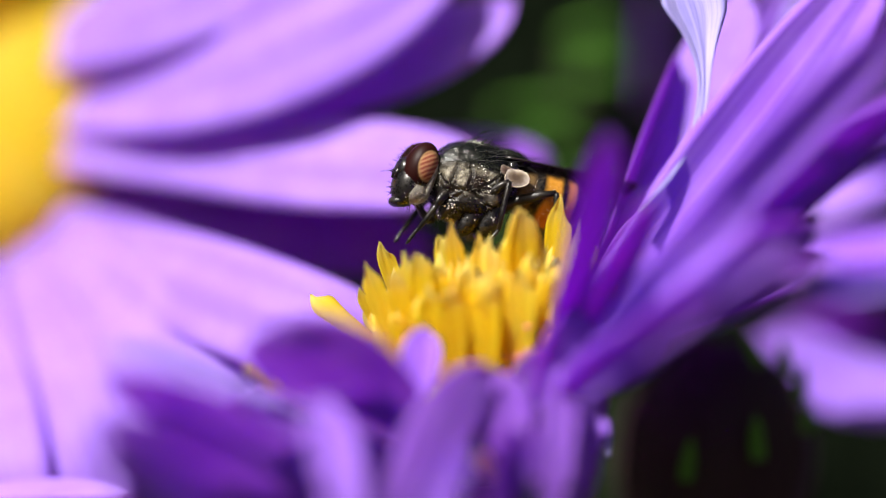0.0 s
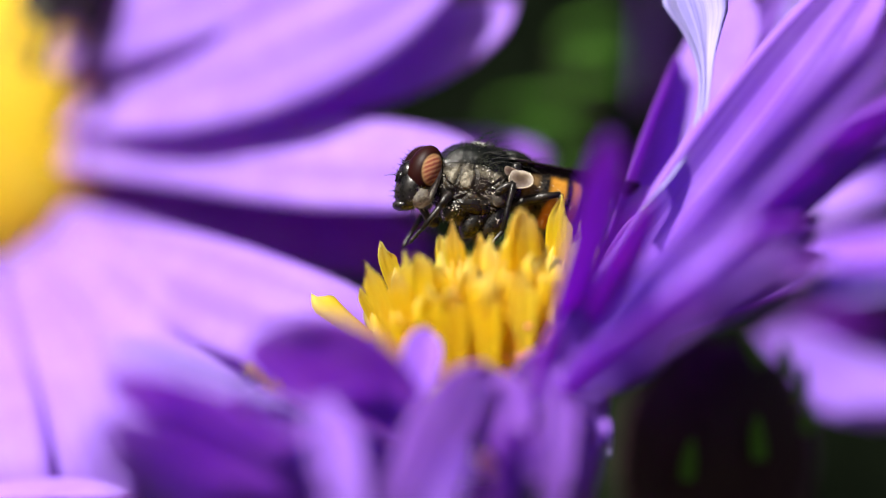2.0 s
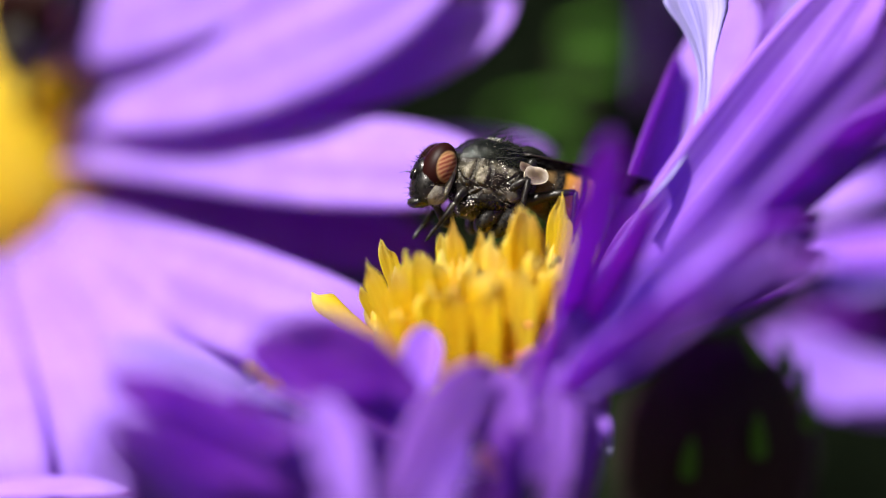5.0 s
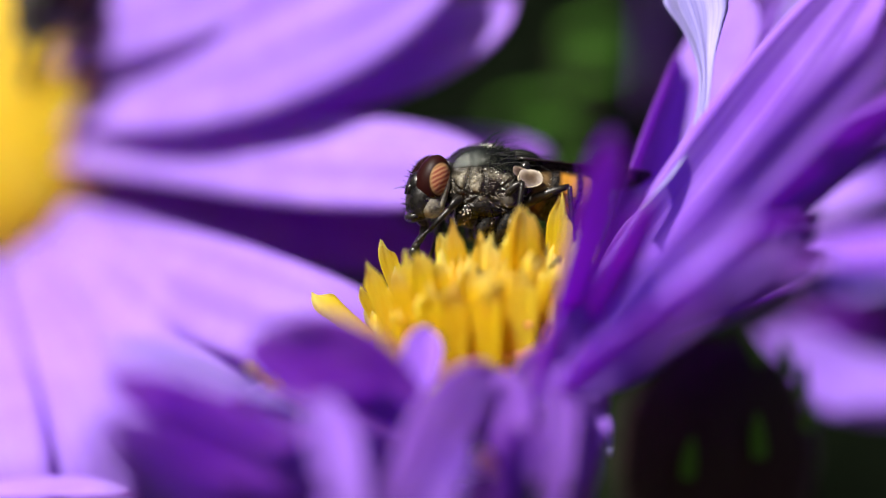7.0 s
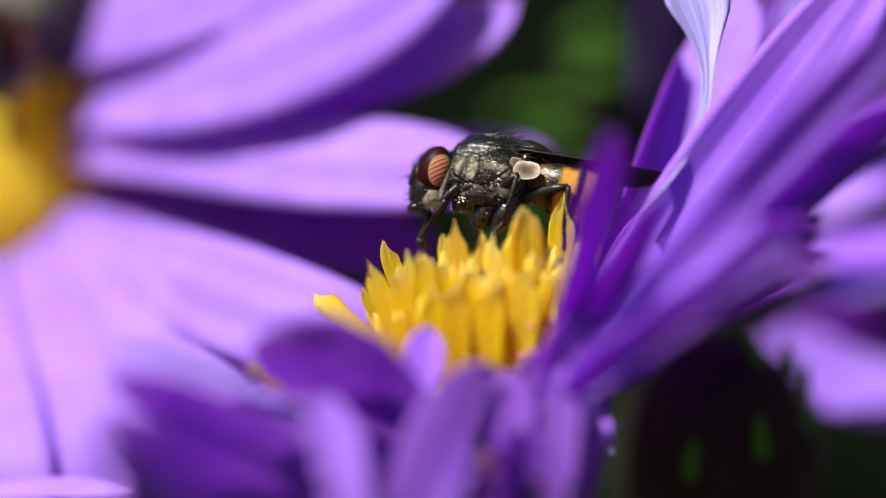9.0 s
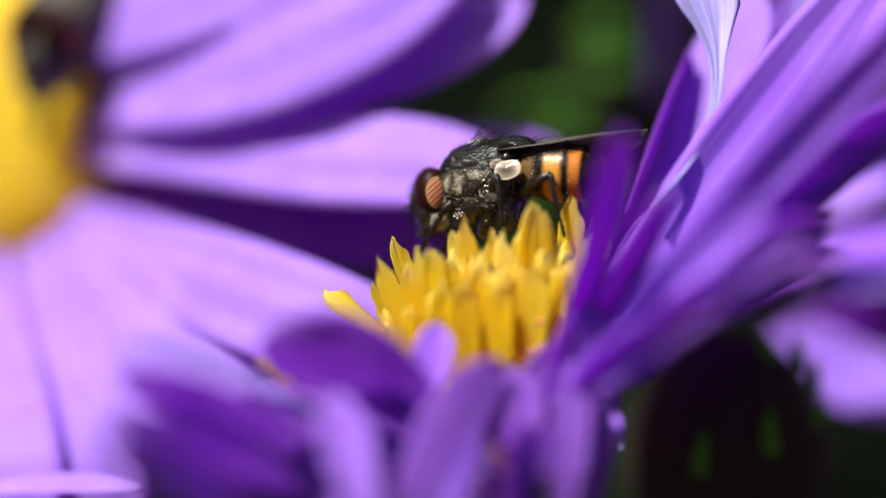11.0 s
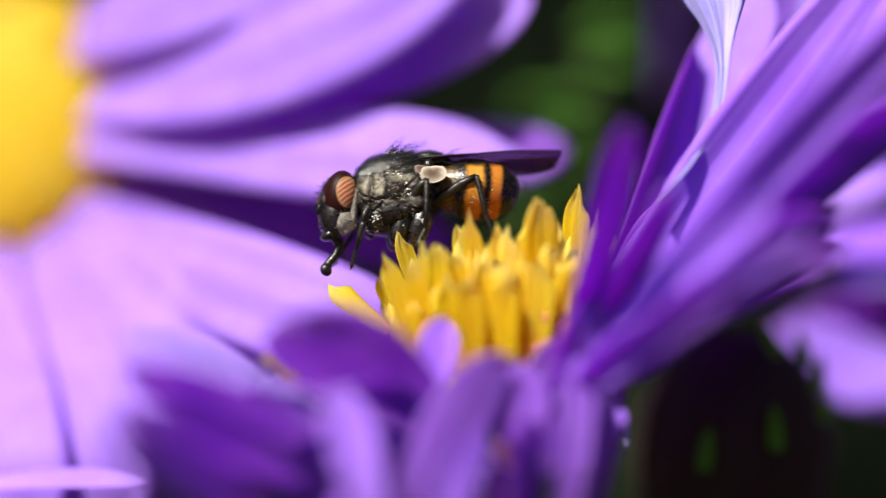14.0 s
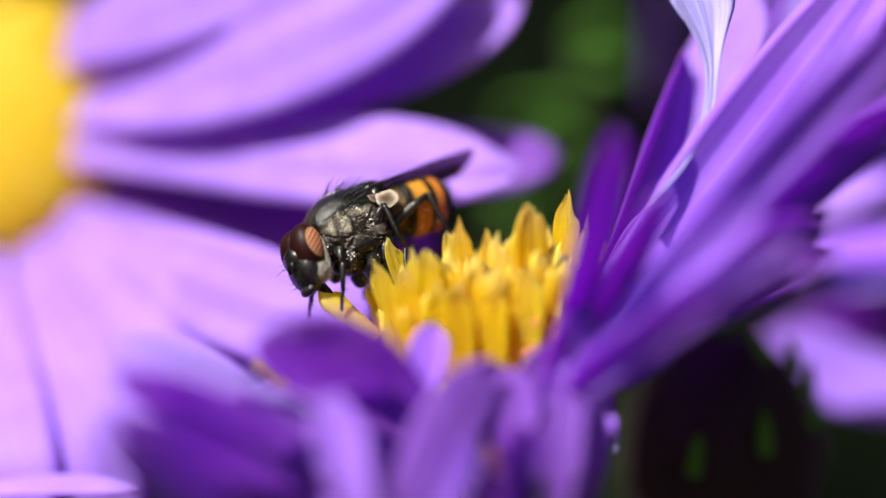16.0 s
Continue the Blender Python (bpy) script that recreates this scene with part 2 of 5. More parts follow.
def eye_material():
    k = Nodes("striped_reflection_eye")
    o = k.coord("Object")
    u, v = k.split(k.coord("UV"))[:2]
    x, y, z = k.split(o)
    wob = k.math("MULTIPLY", k.noise(o, 1900, 3.0), 5.0)
    wave = k.math("SINE", k.math("ADD", k.math("MULTIPLY", k.math("SUBTRACT", k.math("MULTIPLY", z, 1.0), k.math("MULTIPLY", x, 0.55)), 33000.0), wob))
    stripes = k.ramp(k.math("ADD", k.math("MULTIPLY", wave, 0.5), 0.5), [(0.0, (0.17, 0.045, 0.028)), (0.45, (0.26, 0.085, 0.050)), (1.0, (0.33, 0.18, 0.095))])
    gold = k.ramp(v, [(0.64, (1, 1, 1)), (0.72, (0, 0, 0))])
    stripes = k.mix(k.math("MULTIPLY", gold, 0.7), stripes, (0.23, 0.15, 0.065))
    # pale oval painted on as the light that the eye reflects
    patch = k.ramp(v, [(0.60, (0, 0, 0)), (0.64, (1, 1, 1))])
    c = k.mix(patch, (0.014, 0.0022, 0.0018), stripes)
    k.set(Base_Color=c, Roughness=0.45, Specular_IOR_Level=0.10)
    vor = k.tree.nodes.new("ShaderNodeTexVoronoi")
    vor.inputs["Scale"].default_value = 22000
    k.tree.links.new(o, vor.inputs["Vector"])
    return k.bump(vor.outputs["Distance"], 0.25, 0.00001).mat


def wing_material():
    k = Nodes("smoky_wing")
    n = k.noise(k.coord("Object"), 700, 3.0)
    t = k.tree.nodes.new("ShaderNodeBsdfTransparent")
    t.inputs[0].default_value = (0.62, 0.50, 0.62, 1)
    m = k.tree.nodes.new("ShaderNodeMixShader")
    k.set(Base_Color=k.ramp(n, [(0.3, (0.012, 0.007, 0.010)), (0.7, (0.03, 0.018, 0.024))]), Roughness=0.38, Specular_IOR_Level=0.25)
    k.bump(n, 0.4, 0.00004)
    m.inputs[0].default_value = 0.38
    k.tree.links.new(t.outputs[0], m.inputs[1])
    k.tree.links.new(k.bsdf.outputs[0], m.inputs[2])
    k.tree.links.new(m.outputs[0], k.out.inputs[0])
    return k.mat


THORAX, ABDOMEN, EYES, WING = thorax_material(), abdomen_material(), eye_material(), wing_material()
CALYPTER = Nodes("ivory_calypter").set(Base_Color=(0.62, 0.55, 0.43), Roughness=0.35).thin(0.35, (0.6, 0.5, 0.36)).mat


def lobe_material(name, inner, mid, edge):
    k = Nodes(name)
    r = k.split(k.coord("UV"))[1]
    f = k.math("ADD", r, k.math("MULTIPLY", k.math("SUBTRACT", k.noise(k.coord("Object"), 1800, 3.0), 0.5), 0.9))
    k.set(Base_Color=k.ramp(f, [(0.30, inner), (0.62, mid), (0.92, edge)]), Roughness=0.35)
    return k.thin(0.15, mid).mat


MEMBRANE = lobe_material("calypter_membrane", (0.10, 0.07, 0.045), (0.22, 0.17, 0.12), (0.50, 0.44, 0.36))
MEMBRANE_BROWN = lobe_material("calypter_root", (0.08, 0.05, 0.038), (0.15, 0.10, 0.075), (0.28, 0.22, 0.17))
VEIN = Nodes("wing_vein").set(Base_Color=(0.02, 0.012, 0.01), Roughness=0.35).mat
BRISTLE = Nodes("black_bristle").set(Base_Color=(0.004, 0.0035, 0.0035), Roughness=0.5, Specular_IOR_Level=0.15).mat
HAIR = Nodes("pale_hair").set(Base_Color=(0.34, 0.31, 0.26), Roughness=0.5).mat
POLLEN_GLINT = Nodes("pollen_glint_grain").set(Base_Color=(0.88, 0.86, 0.78), Roughness=0.15).mat
STIGMA = Nodes("rose_stigma").set(Base_Color=(0.86, 0.36, 0.20), Roughness=0.5).thin(0.4, (0.86, 0.36, 0.22)).mat


# ---- mesh helpers ----
def mesh_of(name, verts, faces, uvs=None, smooth=True):
    me = bpy.data.meshes.new(name)
    me.from_pydata([tuple(v) for v in verts], [], faces)
    if uvs:
        lay = me.uv_layers.new(name="uv")
        flat = np.array(uvs, dtype=np.float32)
        idx = np.empty(len(me.loops), dtype=np.int32)
        me.loops.foreach_get("vertex_index", idx)
        lay.data.foreach_set("uv", flat[idx].ravel())
    if smooth:
        me.polygons.foreach_set("use_smooth", [True] * len(me.polygons))
    me.update()
    return me


def part(name, mesh, material, parent, label="", kind=""):
    if not mesh.materials:
        mesh.materials.append(material)
    ob = new(name, mesh)
    ob.parent = parent
    return tagged(ob, label=label, kind=kind)


def spot(x, y, z):
    """A place of the world from millimetres beside, behind and above the point in focus."""
    return Vector((x * MM, y * MM, TOP + z * MM))


def thing(name, at, label, category, group="", kind=""):
    ob = new(name)
    ob.location = at
    ob.empty_display_size = 0.002
    return tagged(ob, label, category, group, kind)


def bend(a, m, c):
    """A curve that starts at a, passes m half way and ends at c."""
    k = m * 2 - (a + c) * 0.5
    return lambda t: a * (1 - t) ** 2 + k * (2 * t * (1 - t)) + c * t * t


def outline(v, spoon):
    if spoon:
        s = max(0.0, min(1.0, (v - 0.50) / 0.28))
        w = 0.03 + 0.26 * v * v + 0.80 * s ** 2.4
    else:
        s = max(0.0, min(1.0, v / 0.6))
        w = 0.46 + 0.54 * s * s * (3 - 2 * s)
    if v > 0.62:
        w *= max(0.0, 1 - ((v - 0.62) / 0.38) ** 2.5) ** 0.62
    return max(w, 0.03)


def petal_mesh(seed, a, m, c, width, n0, n1, cup, spoon=False, thick=0.16, nu=11, nv=30):
    """One ray petal: a grooved, cupped blade with two faces; all lengths in metres."""
    rnd = random.Random(seed)
    f = bend(a, m, c)
    verts, uvs, faces = [], [], []
    ph, wav = rnd.uniform(0, 6), rnd.uniform(0.6, 1.3)
    for side in (0, 1):
        for j in range(nv):
            v = j / (nv - 1)
            p, d = f(v), (f(min(1, v + 0.01)) - f(max(0, v - 0.01))).normalized()
            n = n0.lerp(n1, v)
            n = (n - d * n.dot(d)).normalized()
            b = d.cross(n)
            w = width * outline(v, spoon) * 0.5
            for i in range(nu):
                s = 2 * i / (nu - 1) - 1
                lift = cup * w * s * s + 0.035 * width * math.cos(s * 8.0) * (0.35 + 0.65 * min(1, v * 2)) * 0.6
                lift += 0.05 * width * wav * math.sin(ph + v * 5 + s * 1.3) * abs(s) ** 1.5
                edge = 1 - abs(s) ** 4
                p2 = p + b * (w * s) + n * (lift - (side * thick * MM) * (0.15 + 0.85 * edge) * (1.1 - 0.5 * v))
                p2 += d * (0.015 * width * math.sin(s * 9 + ph) * (v ** 6) * 3)
                verts.append(p2)
                uvs.append((i / (nu - 1), v))
    off = nu * nv
    for j in range(nv - 1):
        for i in range(nu - 1):
            q = (j * nu + i, j * nu + i + 1, (j + 1) * nu + i + 1, (j + 1) * nu + i)
            faces.append(q)
            faces.append(tuple(off + t for t in reversed(q)))
    ring = [i for i in range(nu)] + [j * nu + nu - 1 for j in range(1, nv)] + [(nv - 1) * nu + i for i in range(nu - 2, -1, -1)] + [j * nu for j in range(nv - 2, 0, -1)]
    for i in range(len(ring)):
        p, q = ring[i], ring[(i + 1) % len(ring)]
        faces.append((q, p, p + off, q + off))
    return mesh_of("ray_petal", verts, faces, uvs)


COUNT = [0]


def petal(flower, a, m, c, width, n0, n1=None, cup=0.25, look_of=None, spoon=False, label=""):
    """A petal of the flower by its foot, middle and tip, its width (mm) and the way its upper face looks."""
    COUNT[0] += 1
    o = flower.location
    n0 = Vector(n0).normalized()
    n1 = Vector(n1).normalized() if n1 else n0
    me = petal_mesh(COUNT[0], spot(*a) - o, spot(*m) - o, spot(*c) - o, width * MM, n0, n1, cup, spoon)
    return part("ray_petal", me, look_of or PETAL, flower, label)


def tube(points, radii, seg=10, caps=True):
    """Verts, faces and uvs of a round tube along points."""
    verts, faces, uvs = [], [], []
    up = Vector((0.31, 0.52, 0.79))
    for k, p in enumerate(points):
        d = (points[min(k + 1, len(points) - 1)] - points[max(k - 1, 0)]).normalized()
        b = d.cross(up)
        if b.length < 0.1:
            b = d.cross(Vector((1, 0, 0)))
        b.normalize()
        n = b.cross(d)
        for i in range(seg):
            t = 2 * math.pi * i / seg
            verts.append(p + (b * math.cos(t) + n * math.sin(t)) * radii[k])
            uvs.append((i / seg, k / (len(points) - 1)))
    for k in range(len(points) - 1):
        for i in range(seg):
            j = (i + 1) % seg
            faces.append((k * seg + i, k * seg + j, (k + 1) * seg + j, (k + 1) * seg + i))
    if caps:
        faces.append(tuple(reversed(range(seg))))
        faces.append(tuple((len(points) - 1) * seg + i for i in range(seg)))
    return verts, faces, uvs


def joined(name, pieces):
    verts, faces, uvs = [], [], []
    for v, f, u in pieces:
        n = len(verts)
        verts += v
        uvs += u
        faces += [tuple(n + i for i in q) for q in f]
    return mesh_of(name, verts, faces, uvs)


def blob(centre, radii, tilt=0.0, seg=28, rings=18, shape=None):
    """A rounded body; shape(direction) scales it, tilt turns it about the y axis (degrees)."""
    verts, faces, uvs = [], [], []
    turn = Matrix.Rotation(radians(tilt), 3, "Y")
    for j in range(rings + 1):
        th = math.pi * j / rings
        for i in range(seg):
            ph = 2 * math.pi * i / seg
            d = Vector((math.cos(th), math.sin(th) * math.cos(ph), math.sin(th) * math.sin(ph)))
            k = shape(d) if shape else 1.0
            verts.append((Vector(centre) + turn @ Vector((d.x * radii[0], d.y * radii[1], d.z * radii[2])) * k) * MM)
            uvs.append((i / seg, j / rings))
    for j in range(rings):
        for i in range(seg):
            k = (i + 1) % seg
            faces.append((j * seg + i, (j + 1) * seg + i, (j + 1) * seg + k, j * seg + k))
    return verts, faces, uvs


def floret_mesh(seed):
    """A tubular floret, 1 high and 1 wide: a ribbed tongue that is shut or opens into five pointed lobes."""
    rnd = random.Random(seed)
    seg, verts, faces, uvs = 15, [], [], []
    shut = seed % 2 == 0
    prof = [(0.0, 0.34), (0.18, 0.36), (0.40, 0.40), (0.58, 0.44), (0.72, 0.47), (0.80, 0.47)]
    if shut:
        prof = [(0.0, 0.36), (0.20, 0.38), (0.44, 0.41), (0.62, 0.46), (0.74, 0.49), (0.82, 0.47), (0.89, 0.38), (0.95, 0.24), (1.0, 0.07)]
        if seed % 4 == 0:
            prof = [(0.0, 0.36), (0.20, 0.38), (0.44, 0.42), (0.62, 0.46), (0.76, 0.50), (0.86, 0.50), (0.93, 0.46), (0.97, 0.40), (1.0, 0.30)]
    phase = rnd.uniform(0, 6.28)
    lean = rnd.uniform(-0.14, 0.14)
    squash = rnd.uniform(0.26, 0.44)
    turn = [rnd.uniform(-0.11, 0.06) for _ in range(5)]

    def ring(z, r):
        for i in range(seg):
            t = 2 * math.pi * i / seg
            rib = 0.10 + 0.9 * max(0.0, z - 0.68)
            rr = r * (1 + rib * math.cos(5 * t))
            zz = z + (turn[(i // 3) % 5] * max(0.0, z - 0.75) * 4 if shut else 0)
            if seed % 4 == 0 and z > 0.9:
                zz += 0.05 * math.sin(3 * t + phase) + 0.03 * math.sin(5 * t)
            verts.append((rr * math.cos(t) + lean * z * z, rr * math.sin(t) * squash, zz))
            uvs.append((i / seg, z))
    for z, r in prof:
        ring(z, r)
    for k in range(len(prof) - 1):
        for i in range(seg):
            j = (i + 1) % seg
            faces.append((k * seg + i, k * seg + j, (k + 1) * seg + j, (k + 1) * seg + i))
    last = (len(prof) - 1) * seg
    if shut:
        faces.append(tuple(last + i for i in range(seg)))
    else:
        for l in range(5):
            ids = [last + (3 * l + o) % seg for o in (-1, 0, 1)]
            t = 2 * math.pi * 3 * l / seg
            r, z = rnd.uniform(0.18, 0.46), rnd.uniform(0.93, 1.03)
            mid = len(verts)
            for s, rr, zz in ((-0.32, 0.47, 0.885), (0.32, 0.47, 0.885), (0, r, z)):
                verts.append((rr * math.cos(t + s) + lean * zz * zz, rr * math.sin(t + s) * squash, zz))
                uvs.append((l / 5, zz))
            faces += [(ids[0], ids[1], mid), (ids[1], ids[2], mid + 1), (ids[1], mid + 1, mid), (mid, mid + 1, mid + 2)]
            inn = len(verts)
            for q in (ids[0], ids[2], mid, mid + 1, mid + 2):
                x, y, z2 = verts[q]
                verts.append((x * 0.88, y * 0.88, z2 - 0.005))
                uvs.append(uvs[q])
            faces += [(inn, inn + 2, inn + 1), (inn + 1, inn + 2, inn + 3), (inn + 2, inn + 4, inn + 3)]
            faces += [(ids[0], mid, inn + 2, inn), (mid, mid + 2, inn + 4, inn + 2), (mid + 2, mid + 1, inn + 3, inn + 4), (mid + 1, ids[2], inn + 1, inn + 3)]
    faces.append(tuple(reversed(range(seg))))
    return mesh_of("disc_floret", verts, faces, uvs)


FLORETS = [floret_mesh(s) for s in range(1, 11)]


def disc_base(flower, centre, radius, height, axis):
    """The yellow dome out of which the florets grow."""
    q = Vector(axis).normalized().to_track_quat("Z", "Y").to_matrix()
    c = spot(*centre) - flower.location
    v, f, u = blob((0, 0, 0), (height, radius, radius), 90)
    part("disc", mesh_of("disc", [c + q @ p for p in v], f, [(s, 0.35) for s, t in u]), FLORET, flower)


def floret(flower, a, c, width, pick=0):
    """A disc floret from its foot a to its tip c (mm), so wide."""
    p, q = spot(*a) - flower.location, spot(*c) - flower.location
    ob = part("disc_floret", FLORETS[pick % 10], FLORET, flower)
    d = q - p
    up = d.normalized()
    wide = Vector((1, 0.0, 0)) - up * up.x
    wide = Matrix.Rotation(0.55 * math.sin(pick * 1.7), 3, up) @ wide.normalized()
    turn = Matrix((wide, up.cross(wide), up)).transposed().to_4x4()
    ob.matrix_basis = Matrix.Translation(p) @ turn @ Matrix.Diagonal((width * 1.04 * MM, width * 1.04 * MM, d.length, 1))
    return ob


def tongue_mesh(seed):
    """A broad floret, 1 high and 1 wide: a thin grooved blade with a torn round, notched or slanting tip."""
    rnd = random.Random(50 + seed)
    kind = seed % 3
    cols, rows, verts, faces, uvs = 10, 14, [], [], []
    lobes = [rnd.uniform(0.0, 1.0) for _ in range(12)]
    bow, sway = rnd.uniform(-0.25, 0.25), rnd.uniform(-0.10, 0.10)
    for side in (0, 1):
        for j in range(rows + 1):
            v = j / rows
            w = 0.30 + 0.20 * min(1.0, v / 0.65) ** 1.3
            tip = max(0.0, (v - 0.74) / 0.26)
            w *= (1 - (0.50 if kind == 1 else 0.74) * tip ** 2.4)
            for i in range(cols + 1):
                p = 2 * i / cols - 1
                top = 1 - 0.09 * lobes[i] * (1 if kind < 2 else 0.7) - (0.10 if kind == 0 else 0.03) * p * p
                if kind == 2:
                    top -= 0.09 * max(0.0, p)
                z = v * (1 - tip + tip * top)
                ridge = 0.10 * p * p + 0.035 * math.cos(9.0 * p + seed)
                verts.append((w * p + sway * v * v + 0.012 * math.sin(11 * v + 3 * p), -ridge + bow * 0.3 * v * v + side * (0.05 + 0.05 * (1 - p * p)), z))
                uvs.append((i / cols, v))
    n = (rows + 1) * (cols + 1)
    for j in range(rows):
        for i in range(cols):
            q = (j * (cols + 1) + i, j * (cols + 1) + i + 1, (j + 1) * (cols + 1) + i + 1, (j + 1) * (cols + 1) + i)
            faces.append(q)
            faces.append(tuple(n + t for t in reversed(q)))
    rim = [i for i in range(cols + 1)] + [j * (cols + 1) + cols for j in range(1, rows + 1)]
    rim += [rows * (cols + 1) + i for i in range(cols - 1, -1, -1)] + [j * (cols + 1) for j in range(rows - 1, 0, -1)]
    for u, v in zip(rim, rim[1:] + rim[:1]):
        faces.append((v, u, n + u, n + v))
    return mesh_of("broad_floret", verts, faces, uvs)


TONGUES = [tongue_mesh(s) for s in range(12)]


def tongue(flower, a, c, width, kind, k):
    """A broad floret from its foot a to its tip c (mm), so wide; kind 0 notched, 1 torn round, 2 slanting."""
    p, q = spot(*a) - flower.location, spot(*c) - flower.location
    ob = part("broad_floret", TONGUES[(3 * k + kind) % 12], FLORET, flower)
    up = (q - p).normalized()
    wide = Matrix.Rotation(0.4 * math.sin(k * 1.7), 3, up) @ (Vector((1, 0, 0)) - up * up.x).normalized()
    turn = Matrix((wide, up.cross(wide), up)).transposed().to_4x4()
    ob.matrix_basis = Matrix.Translation(p) @ turn @ Matrix.Diagonal((width * MM, width * MM, (q - p).length, 1))
    return ob


def stem(flower, foot, top, thick=1.1, name="stem"):
    """A stalk from the ground up to the flower's base."""
    o = flower.location
    f = bend(Vector(foot), (Vector(foot) + top) * 0.5 + Vector((0.004, 0.006, 0.03)), Vector(top))
    pts = [f(i / 16) - o for i in range(17)]
    return part(name, joined(name, [tube(pts, [thick * MM * (1.3 - 0.4 * i / 16) for i in range(17)], 10)]), STEM, flower)


def bract_mesh(a, d, n, length, width, flare=0.22):
    """One pointed green scale: foot a, way d, outer face n."""
    b = d.cross(n).normalized()
    verts, uvs, faces = [], [], []
    for side in (0, 1):
        for j in range(7):
            v = j / 6
            w = width * 0.5 * (1 - v ** 2.2) * (0.75 + 0.5 * v)
            for i in range(5):
                s = i / 2 - 1
                verts.append(a + d * (length * v) + b * (w * s) + n * (length * flare * v * v - 0.12 * width * s * s - side * 0.0002))
                uvs.append((i / 4, v))
    for j in range(6):
        for i in range(4):
            q = (j * 5 + i, j * 5 + i + 1, j * 5 + i + 6, j * 5 + i + 5)
            faces.append(q)
            faces.append(tuple(35 + t for t in reversed(q)))
    return mesh_of("bract", verts, faces, uvs)


def involucre(flower, centre, radius, height, axis, rows=4, per=11, skin=None, flare=0.22):
    """The green cup under a flower head: a rounded core with rows of pointed scales."""
    axis = Vector(axis).normalized()
    q = axis.to_track_quat("Z", "Y").to_matrix()
    c = spot(*centre) - flower.location
    v, f, u = blob((0, 0, 0), (height * 0.5, radius * 0.94, radius * 0.94), 90)
    part("receptacle", mesh_of("receptacle", [c + q @ p for p in v], f, u), skin or BRACT, flower)
    for k in range(rows):
        th = radians(150 - 95 * k / max(1, rows - 1))
        for i in range(per):
            ph = 2 * math.pi * (i + 0.5 * k) / per
            dn = Vector((math.sin(th) * math.cos(ph), math.sin(th) * math.sin(ph), math.cos(th)))
            foot = Vector((dn.x * radius, dn.y * radius, dn.z * height * 0.5)) * MM
            n = Vector((dn.x / radius, dn.y / radius, dn.z / (height * 0.5))).normalized()
            d = (Vector((0, 0, 1)) - n * n.z).normalized()
            part("bract", bract_mesh(c + q @ foot, q @ d, q @ n, radius * 0.75 * MM, radius * 0.62 * MM, flare), skin or BRACT, flower)


# ---- ground and far foliage ----
def ground():
    rnd = random.Random(4)
    n, verts, faces, uvs = 60, [], [], []
    for j in range(n + 1):
        for i in range(n + 1):
            x, y = (2 * i / n - 1), (2 * j / n - 1)
            x, y = 60 * x * abs(x) ** 3, 60 * y * abs(y) ** 3
            verts.append((x, y, 0.012 * noise.noise(Vector((x * 3, y * 3, 0)))))
            uvs.append((i / n, j / n))
    for j in range(n):
        for i in range(n):
            faces.append((j * (n + 1) + i, j * (n + 1) + i + 1, (j + 1) * (n + 1) + i + 1, (j + 1) * (n + 1) + i))
    ob = new("ground", mesh_of("ground", verts, faces, uvs))
    ob.data.materials.append(SOIL)
    tagged(ob, "dark bare garden soil under the asters", "ground", kind="structure")


def leaf_piece(p, d, n, length, width):
    """A folded, pointed leaf."""
    b = d.cross(n).normalized()
    verts, uvs, faces = [], [], []
    for j in range(6):
        v = j / 5
        w = width * math.sin(math.pi * (0.06 + 0.94 * v) ** 0.8) * 0.5 if j < 5 else 0.0
        c = p + d * (length * v) - n * (length * 0.25 * v * v)
        for s in (-1, 0, 1):
            verts.append(c + b * (w * s) + n * (abs(s) * w * 0.35))
            uvs.append((0.5 + s / 2, v))
    for j in range(5):
        for i in (0, 1):
            faces.append((j * 3 + i, j * 3 + i + 1, j * 3 + i + 4, j * 3 + i + 3))
    return verts, faces, uvs


